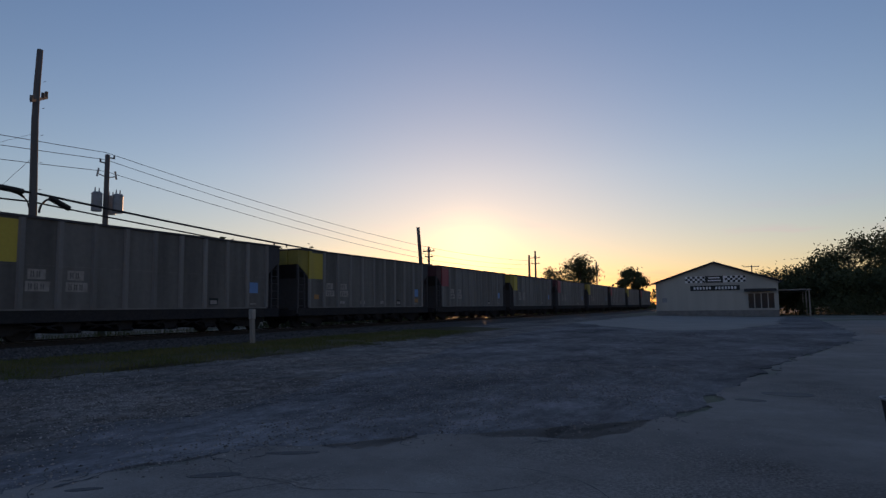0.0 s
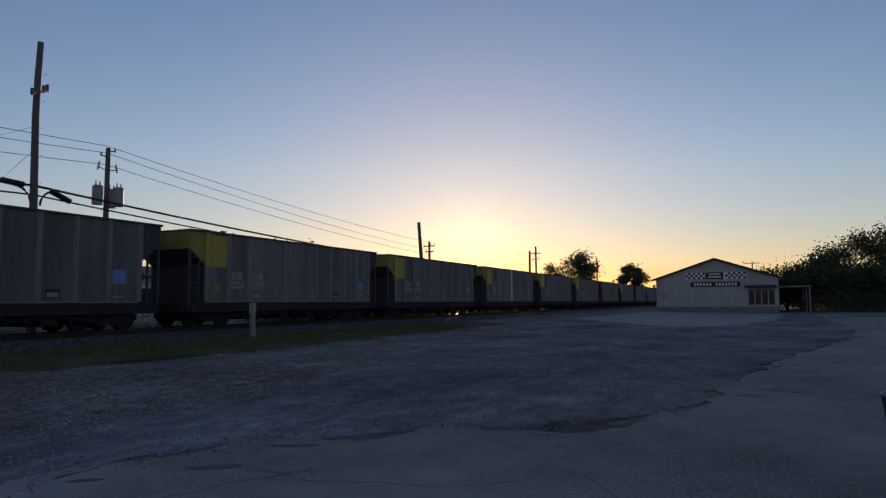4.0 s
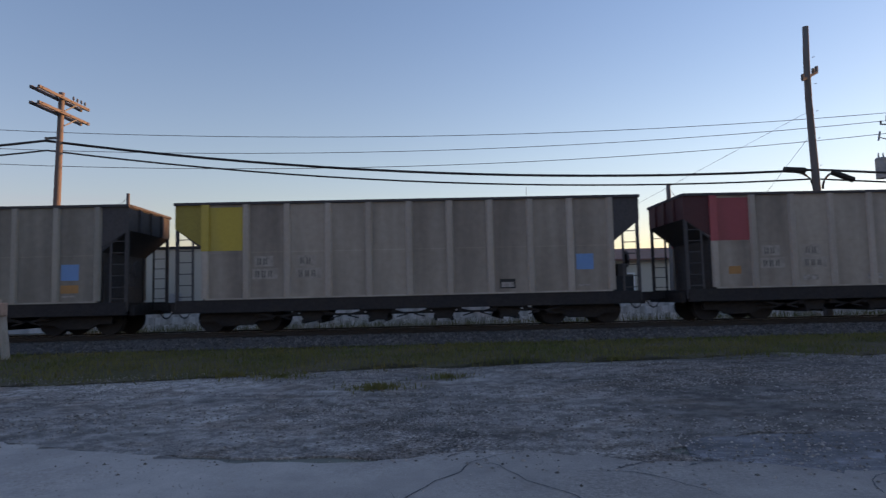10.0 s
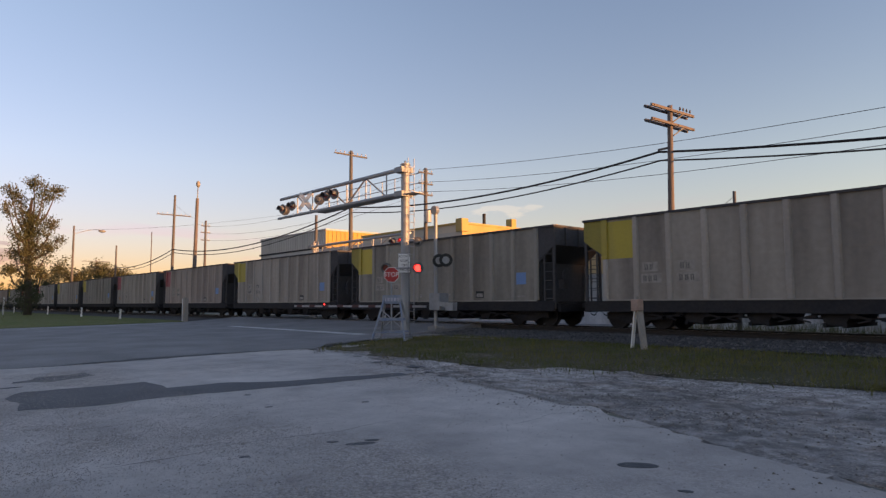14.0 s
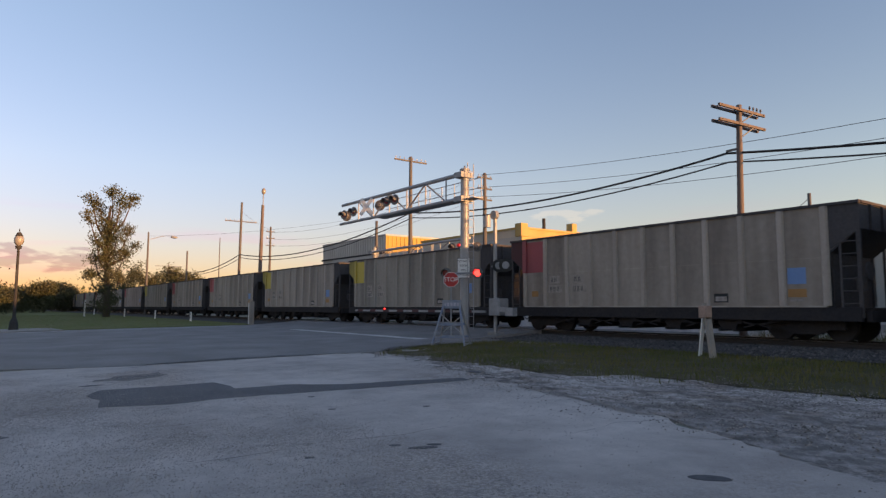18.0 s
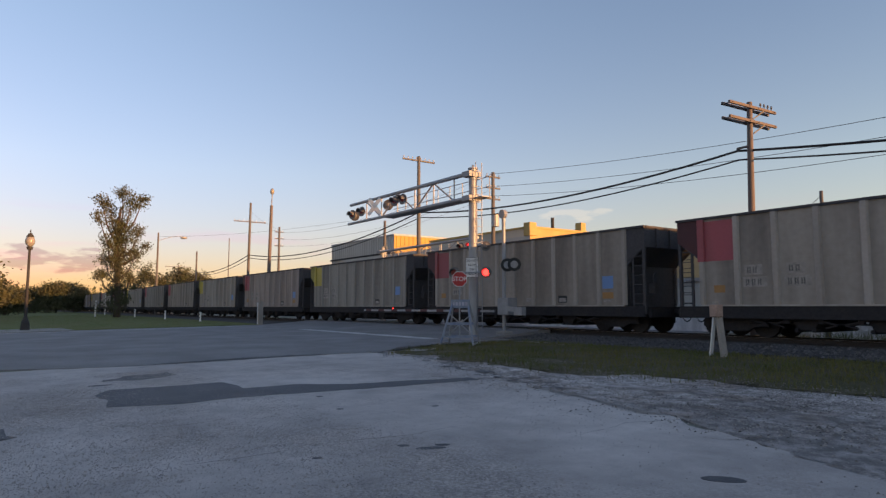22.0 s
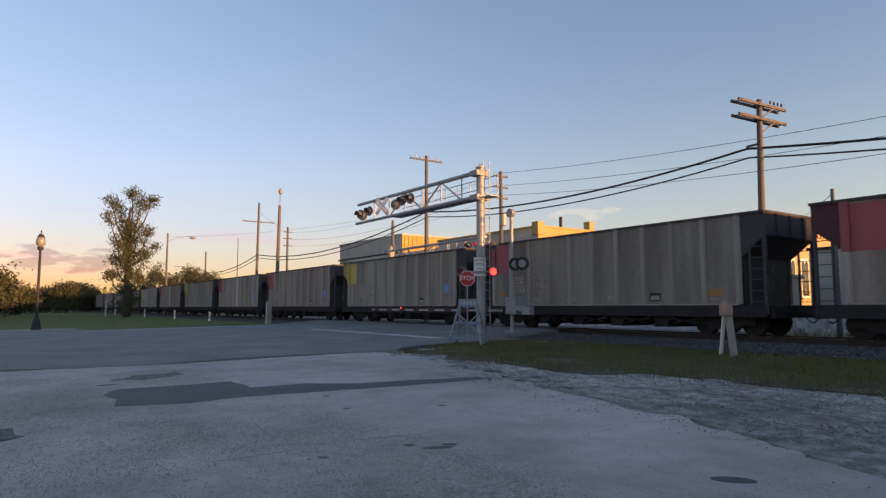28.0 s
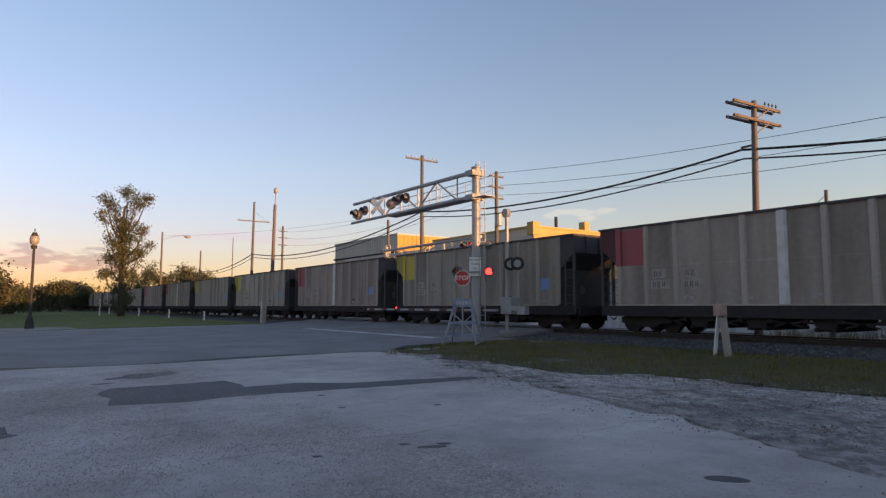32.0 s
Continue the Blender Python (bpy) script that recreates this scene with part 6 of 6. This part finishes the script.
def brick_hall():
    """A brick building whose lit wall faces +x, with tall arched windows and a dentil cornice."""
    h = thing("brick_hall", pose(-20, 36.5, 0.28), "yellow brick hall with tall arched windows and a dentilled cornice", "building")
    part("wall", box(B(), -8, 0, 0, 12, 0, 6.0), M_BRICK, h)
    part("cornice", box(B(), -8.15, 0.22, -0.15, 12.15, 6.0, 6.4), M_BRICK, h)
    for k in range(30):
        part("dentil", box(B(), 0.0, 0.14, 0.1 + 0.4 * k, 0.28 + 0.4 * k, 5.7, 5.98), M_BRICK, h)
    for k in range(7):
        y = 0.7 + 1.6 * k
        w = part("window", box(B(), 0.002, 0.06, y, y + 0.95, 1.9, 4.3), M_SIGNWHITE, h, "white arched window surround")
        for q in (0, 1):
            bm = B()
            pts = [(y + 0.08 + 0.42 * q, 2.0), (y + 0.45 + 0.42 * q, 2.0), (y + 0.45 + 0.42 * q, 3.95)] + [(y + 0.265 + 0.42 * q + 0.185 * math.cos(a), 3.95 + 0.2 * math.sin(a)) for a in (0.6, 1.2, 1.9, 2.5)] + [(y + 0.08 + 0.42 * q, 3.95)]
            prism(bm, pts, 0.055, 0.075)
            for v in bm.verts:
                v.co.x, v.co.y = v.co.y, v.co.x
            part("pane", bm, M_GLASS, w, "dark window pane")
        part("sill", box(B(), 0.002, 0.16, y - 0.08, y + 1.03, 1.78, 1.9), M_TAN, w)
    for y in (0, 11.6):
        part("pilaster", box(B(), 0.002, 0.2, y, y + 0.4, 0, 5.98), M_BRICK, h)
    part("shopfront", box(B(), -3.5, -0.4, -0.06, -0.004, 0.2, 2.8), M_SIDING, h, "pale boarded shopfront")


brick_hall()


def warehouse():
    h = thing("warehouse", pose(-67, 40, 0.28), "large grey corrugated warehouse with a sun-tinted end wall", "building")
    part("wall", box(B(), -17.4, 0, 0, 24, 0, 10.1), M_GREYWALL, h)
    part("eave_trim", box(B(), -17.5, 0.13, -0.1, 24.1, 10.1, 10.3), M_GREYSTEEL, h)
    # the end wall gets its sunlit yellow as colour; the building is grey
    for k in range(40):
        part("wall_rib", box(B(), 0.032, 0.09, 0.3 + 0.6 * k, 0.42 + 0.6 * k, 0, 10.1), M_SUNCLAD, h)
    part("end_cladding", box(B(), 0.002, 0.03, 0, 24, 0, 10.1), M_SUNCLAD, h, "metal cladding tinted as if sunlit")
    for k in range(28):
        part("wall_rib", box(B(), -17.2 + 0.62 * k, -17.08 + 0.62 * k, -0.05, -0.002, 0, 10.1), M_GREYWALL, h)
    part("gutter", box(B(), -17.4, 0, -0.25, -0.1, 7.9, 8.1), M_TRIM, h)


warehouse()


def parapet_block():
    h = thing("parapet_block", pose(-37, 34.5, 0.28), "long commercial block with a raised sun-tinted parapet", "building")
    part("wall", box(B(), -33, 0, 0, 22, 0, 7.0), M_GREYWALL, h)
    part("parapet", box(B(), -14, 0, 0, 22, 7.0, 7.6), M_CREAM, h)
    # east faces carry the sun's yellow in their colour; the front stays pale
    part("parapet_face", box(B(), 0.002, 0.04, 0, 22, 7.0, 7.6), M_TAN, h, "parapet face tinted as if sunlit")
    part("coping", box(B(), -14.1, 0.12, -0.1, 22.1, 7.6, 7.75), M_TAN, h, "sunlit coping")
    part("end_render", box(B(), 0.002, 0.04, 0, 22, 0, 6.99), M_TAN, h, "end wall tinted as if sunlit")
    part("string_course", box(B(), 0.042, 0.12, 0, 22, 6.3, 6.5), M_TAN, h)
    part("corner_pier", box(B(), -0.6, 0.15, -0.15, 0.6, 7.0, 8.05, 0.03), M_TAN, h)
    for y in (6.5, 12.5, 18.5):
        part("chimney", box(B(), -1.3, -0.6, y, y + 0.6, 7.75, 8.6, 0.03), M_TAN, h)
    part("flue", beam(B(), (-2.0, 4.5, 7.6), (-2.0, 4.5, 9.0), 0.14, sides=10), M_TRIM, h)


parapet_block()
# weathered low wall of pale blocks behind the track
lw = thing("block_wall", pose(0, 31.2, 0.24), "low weathered pale block wall behind the track", "wall")
rng = random.Random(9)
blk = None
for r in range(3):
    for k in range(58):
        x = -17 + 0.82 * k + 0.41 * (r % 2)
        z = 0.36 * r
        if blk is None:
            blk = part("block", box(B(), 0, 0.8, 0, 0.3, 0, 0.356, 0.004), mat("stained_block", (0.78, 0.77, 0.75), 0.9, vary=0.2, fine=8, coarse=2.5, bump=0.3, second=(0.36, 0.35, 0.33), mix=0.9, streak=True, rnd=0.08), lw)
            blk.location = (x, 0, z)
        else:
            q = new("block", blk.data)
            q.parent = lw
            q.location = (x, rng.uniform(-0.01, 0.01), z)


# ---- trees ----
def leaf_cloud(rng, centres, per, radius, size, flat=0.75):
    v, f = [], []
    for c in centres:
        for k in range(per):
            d = Vector((rng.gauss(0, 1), rng.gauss(0, 1), rng.gauss(0, 1) * flat)) * radius * 0.5
            p = c + d
            a, b = Vector((rng.uniform(-1, 1), rng.uniform(-1, 1), rng.uniform(-1, 1))).normalized(), Vector((rng.uniform(-1, 1), rng.uniform(-1, 1), rng.uniform(-1, 1)))
            b = (b - a * b.dot(a)).normalized()
            s = size * rng.uniform(0.6, 1.3)
            i = len(v)
            v += [tuple(p - a * s), tuple(p + b * s * 0.45), tuple(p + a * s), tuple(p - b * s * 0.45)]
            f.append((i, i + 1, i + 2, i + 3))
    return v, f


def tree(x, y, height, spread, label, seed, per=60, size=0.2, trunk=0.3, leaf=None, first=0.3, clusters=1.0, twin=False, blob=1.1, group="trees"):
    rng = random.Random(seed)
    t = thing("tree", pose(x, y, zg(y)), label, "tree", group)
    bm = B()
    ends = []
    stems = [(Vector((0, 0, -0.3)), Vector((rng.uniform(-0.06, 0.06), rng.uniform(-0.06, 0.06), 1)))]
    if twin:
        stems = [(Vector((0, -0.3, -0.3)), Vector((0, -0.13, 1))), (Vector((0, 0.3, -0.3)), Vector((0, 0.14, 1)))]
    for base, way in stems:
        p, r = base.copy(), trunk
        n = 7
        for k in range(n):
            way2 = (way + Vector((rng.uniform(-0.14, 0.14), rng.uniform(-0.14, 0.14), 0))).normalized()
            q = p + way2 * (height * 0.88 / n)
            beam(bm, p, q, r, r * 0.84, sides=8)
            if k / n >= first - 0.1:
                for _ in range(3):
                    a = rng.uniform(0, 6.28)
                    out = spread * rng.uniform(0.45, 1.0) * (1.1 - 0.65 * abs(k / n - 0.55))
                    e = q + Vector((math.cos(a) * out, math.sin(a) * out, out * rng.uniform(-0.05, 0.7)))
                    m = q.lerp(e, 0.5) + Vector((0, 0, out * 0.1))
                    beam(bm, q, m, r * 0.4, r * 0.25, sides=6)
                    beam(bm, m, e, r * 0.25, r * 0.1, sides=5)
                    ends += [e, q.lerp(e, 0.75) + Vector((rng.uniform(-0.6, 0.6), rng.uniform(-0.6, 0.6), rng.uniform(0, 0.5)))]
                    for _ in range(2):
                        e2 = e + Vector((rng.gauss(0, 1), rng.gauss(0, 1), rng.gauss(0.2, 0.6))) * spread * 0.22
                        beam(bm, m, e2, r * 0.14, r * 0.06, sides=4)
                        ends.append(e2)
            p, r = q, r * 0.84
        ends.append(p)
    part("trunk", bm, M_BARK, t, smooth=True)
    ends = [e for e in ends if rng.random() < clusters]
    v, f = leaf_cloud(rng, ends, per, blob, size)
    raw("crown", v, f, leaf or M_LEAF, t)
    return t


def moss_oak(x, y):
    """A tall oak: a leaf-clad stem with a few long limbs, each ending in lumps of leaves."""
    rng = random.Random(14)
    t = thing("tree", pose(x, y, zg(y)), "tall moss-hung oak with long limbs and lumpy crown", "tree", "trees")
    bm = B()
    stem = [Vector((0.3 * math.sin(k * 0.9), 0.25 * math.sin(k * 0.7 + 1), k * 1.95 - 0.3)) for k in range(9)]
    tube(bm, stem, [0.62 - 0.055 * k for k in range(9)], 10)
    cs = []
    for z0, dy, z1, r in ((9.5, -2.7, 16.2, 1.0), (11.5, 0.2, 17.3, 1.2), (11, 1.4, 15.8, 1.2), (10.5, 3.7, 16.6, 1.05), (8.5, -3.3, 13.3, 0.9), (8, 1.2, 11.6, 1.4), (7.5, 3.5, 12.2, 0.85), (6, -1.9, 10.2, 0.9), (5, 2.5, 8.6, 1.0), (4.5, -1.7, 8.1, 0.9), (3, -2.6, 5.8, 0.9), (3, 2.5, 5.6, 1.1), (11, -1.2, 15.2, 0.9), (7, 4.1, 10.0, 0.6)):
        a = Vector((0, 0, z0))
        e = Vector((rng.uniform(-1.8, 1.8), dy, z1))
        m = a.lerp(e, 0.55) + Vector((0, 0.3 * (1 if dy > 0 else -1), -0.5))
        tube(bm, [a, m, e], [0.2, 0.13, 0.06], 6)
        for q in range(int(7 * r)):
            cs.append(e + Vector((rng.gauss(0, 1), rng.gauss(0, 1), rng.gauss(0, 0.6))) * r * 0.55)
        for f in (0.3, 0.5, 0.65, 0.8, 0.9):
            p = a.lerp(m, f / 0.55) if f < 0.55 else m.lerp(e, (f - 0.55) / 0.45)
            cs += [p + Vector((rng.gauss(0, 0.4), rng.gauss(0, 0.45), rng.gauss(0.1, 0.35))) for q in range(1)]
    for k in range(88):
        z = rng.uniform(0.5, 13.5)
        w = 1.15 - 0.05 * z
        cs.append(Vector((rng.gauss(0, w), rng.gauss(0, w * 0.85), z)))
    part("trunk", bm, M_BARK, t, smooth=True)
    v, f = leaf_cloud(rng, cs, 58, 0.9, 0.17)
    raw("crown", v, f, M_LEAF, t)
    return t


big = moss_oak(-95, 13.8)
big.scale = (0.8, 0.78, 0.97)
rng = random.Random(4)
v, f = [], []
for k in range(260):
    x, y, z = rng.gauss(0, 1.4), rng.gauss(0, 1.6), rng.uniform(3, 11)
    n = rng.uniform(0.5, 1.6)
    i = len(v)
    v += [(x - 0.05, y, z), (x + 0.05, y, z), (x + 0.02, y + 0.03, z - n)]
    f.append((i, i + 1, i + 2))
raw("hanging_moss", v, f, M_MOSS, big, "grey hanging moss")
tree(112, 25.6, 9.3, 2.4, "rounded dark tree against the evening sky", 21, per=130, size=0.19, trunk=0.25, first=0.35, blob=1.3, leaf=M_LEAFDARK)
tree(171, 27.2, 10.2, 3.6, "low dark tree behind the train", 22, per=190, size=0.24, trunk=0.25, first=0.4, leaf=M_LEAFDARK)
tree(118, 32.0, 8.0, 2.4, "low dark tree behind the train", 23, per=80, size=0.16, trunk=0.25, first=0.4, leaf=M_LEAFDARK)
for k, (x, y, h, s) in enumerate(((112, -9, 7.5, 3.5), (116, -14.5, 11.5, 3.8), (110, -20, 12.2, 4.2), (104, -26, 12.5, 4.5), (98, -32, 12, 4.5), (120, -6, 6.5, 3.0), (106, -15, 6, 3.5), (92, -40, 12, 5), (122, -22, 11.5, 4.5), (101, -20.5, 5.5, 3.2))):
    tree(x, y, h * 0.92, s, "dark spreading oak at the edge of the lot", 40 + k, per=110, size=0.24, trunk=0.35, first=0.12, leaf=M_LEAFDARK, blob=2.0)
for k, (x, y, h, s) in enumerate(((-100, -1.0, 5.6, 2.2), (-112, -7, 6.5, 2.6), (-140, 2.5, 4.2, 2.4), (-92, -4, 6.0, 2.4), (-175, 13, 6.6, 2.4), (-182, 9, 5.0, 2.6), (-190, 18, 6.5, 2.8), (-205, 7, 5.2, 3), (-215, 14, 5.6, 3), (-230, 22, 7, 3.5), (-160, 30, 9, 4), (-140, 34, 9, 3.5))):
    tree(x, y, h, s, "distant mixed tree in warm low light", 70 + k, per=80, size=0.26, trunk=0.25, first=0.12, blob=1.7, group="far trees")


# unseen trees added beyond the line to keep low sun off the track
for k, (x, y, h) in enumerate(((70, 54, 5.4), (80, 60, 6.0), (88, 52, 5.2), (98, 66, 6.4), (104, 58, 5.6), (116, 64, 6.0), (122, 74, 6.8), (132, 68, 6.4), (60, 50, 5.0))):
    tree(x, y, h, 3.6, "unseen broad tree added to block the low sun", 90 + k, per=70, size=0.34, trunk=0.25, first=0.1, leaf=M_LEAFDARK, blob=2.2, group="far trees")


# unseen grove added here so that no sun reaches the car ends
for k in range(11):
    tree(54 + 4.3 * k, 53 + 4.5 * (k % 2), 6.5 + 0.2 * (k % 2) - 1.0 * (k > 5), 3.8, "unseen dense tree added beyond the shed to block the sun", 110 + k, per=60, size=0.5, trunk=0.25, first=0.1, leaf=M_LEAFDARK, blob=2.4, group="far trees")


def far_woods():
    rng = random.Random(15)
    cs = []
    for k in range(620):
        a = rng.uniform(0, 2 * math.pi)
        d = rng.uniform(330, 480)
        for q in range(3):
            cs.append(Vector((d * math.cos(a) + rng.gauss(0, 6), d * math.sin(a) + rng.gauss(0, 6), rng.uniform(0.5, 8.5))))
    v, f = leaf_cloud(rng, cs, 34, 9.0, 1.3, 0.5)
    tagged(raw("far_woods", v, f, M_LEAFDARK), "low dark woods along the horizon", "woods", kind="stuff")


far_woods()


def brush(name, label, seed, n, spot, high):
    """Low scrub: many short leafy clumps over a strip of ground."""
    rng = random.Random(seed)
    cs = []
    for k in range(n):
        x, y = spot(rng)
        h = high * (0.75 + 0.5 * noise.noise((x * 0.15, y * 0.15, seed)))
        for q in range(3):
            cs.append(Vector((x + rng.gauss(0, 0.25), y + rng.gauss(0, 0.25), zg(y) + h * (0.15 + 0.38 * q) * rng.uniform(0.8, 1.1))))
    v, f = leaf_cloud(rng, cs, 26, high * 0.55, 0.13, 0.7)
    tagged(raw(name, v, f, M_LEAFDARK), label, "bushes", kind="stuff")


brush("line_brush", "low dark scrub along the far side of the line", 5, 800, lambda r: (r.uniform(34, 240), r.uniform(28.6, 30)), 1.5)
brush("lot_brush", "dark undergrowth beneath the oaks", 6, 420, lambda r: (r.uniform(98, 124), r.uniform(-44, -6.5)), 2.4)


def pail(x, y):
    p = thing("metal_pail", pose(x, y, 0.01), "dark metal pail with a pale rolled rim", "bucket")
    part("body", beam(B(), (0, 0, 0), (0, 0, 0.33), 0.15, 0.19, sides=20), M_TRIM, p)
    bm = B()
    for k in range(20):
        a0, a1 = 2 * math.pi * k / 20, 2 * math.pi * (k + 1) / 20
        beam(bm, (0.195 * math.cos(a0), 0.195 * math.sin(a0), 0.33), (0.195 * math.cos(a1), 0.195 * math.sin(a1), 0.33), 0.018, sides=6)
    part("rim", bm, M_STEEL, p, "pale rolled rim")
    bm = B()
    for k in range(10):
        a0, a1 = math.pi * k / 10, math.pi * (k + 1) / 10
        beam(bm, (-0.2 * math.cos(a0), -0.19 - 0.02, 0.3 - 0.2 * math.sin(a0)), (-0.2 * math.cos(a1), -0.21, 0.3 - 0.2 * math.sin(a1)), 0.008, sides=5)
    part("handle", bm, M_STEEL, p, "wire handle")


pail(10.93, -2.50)

motions()
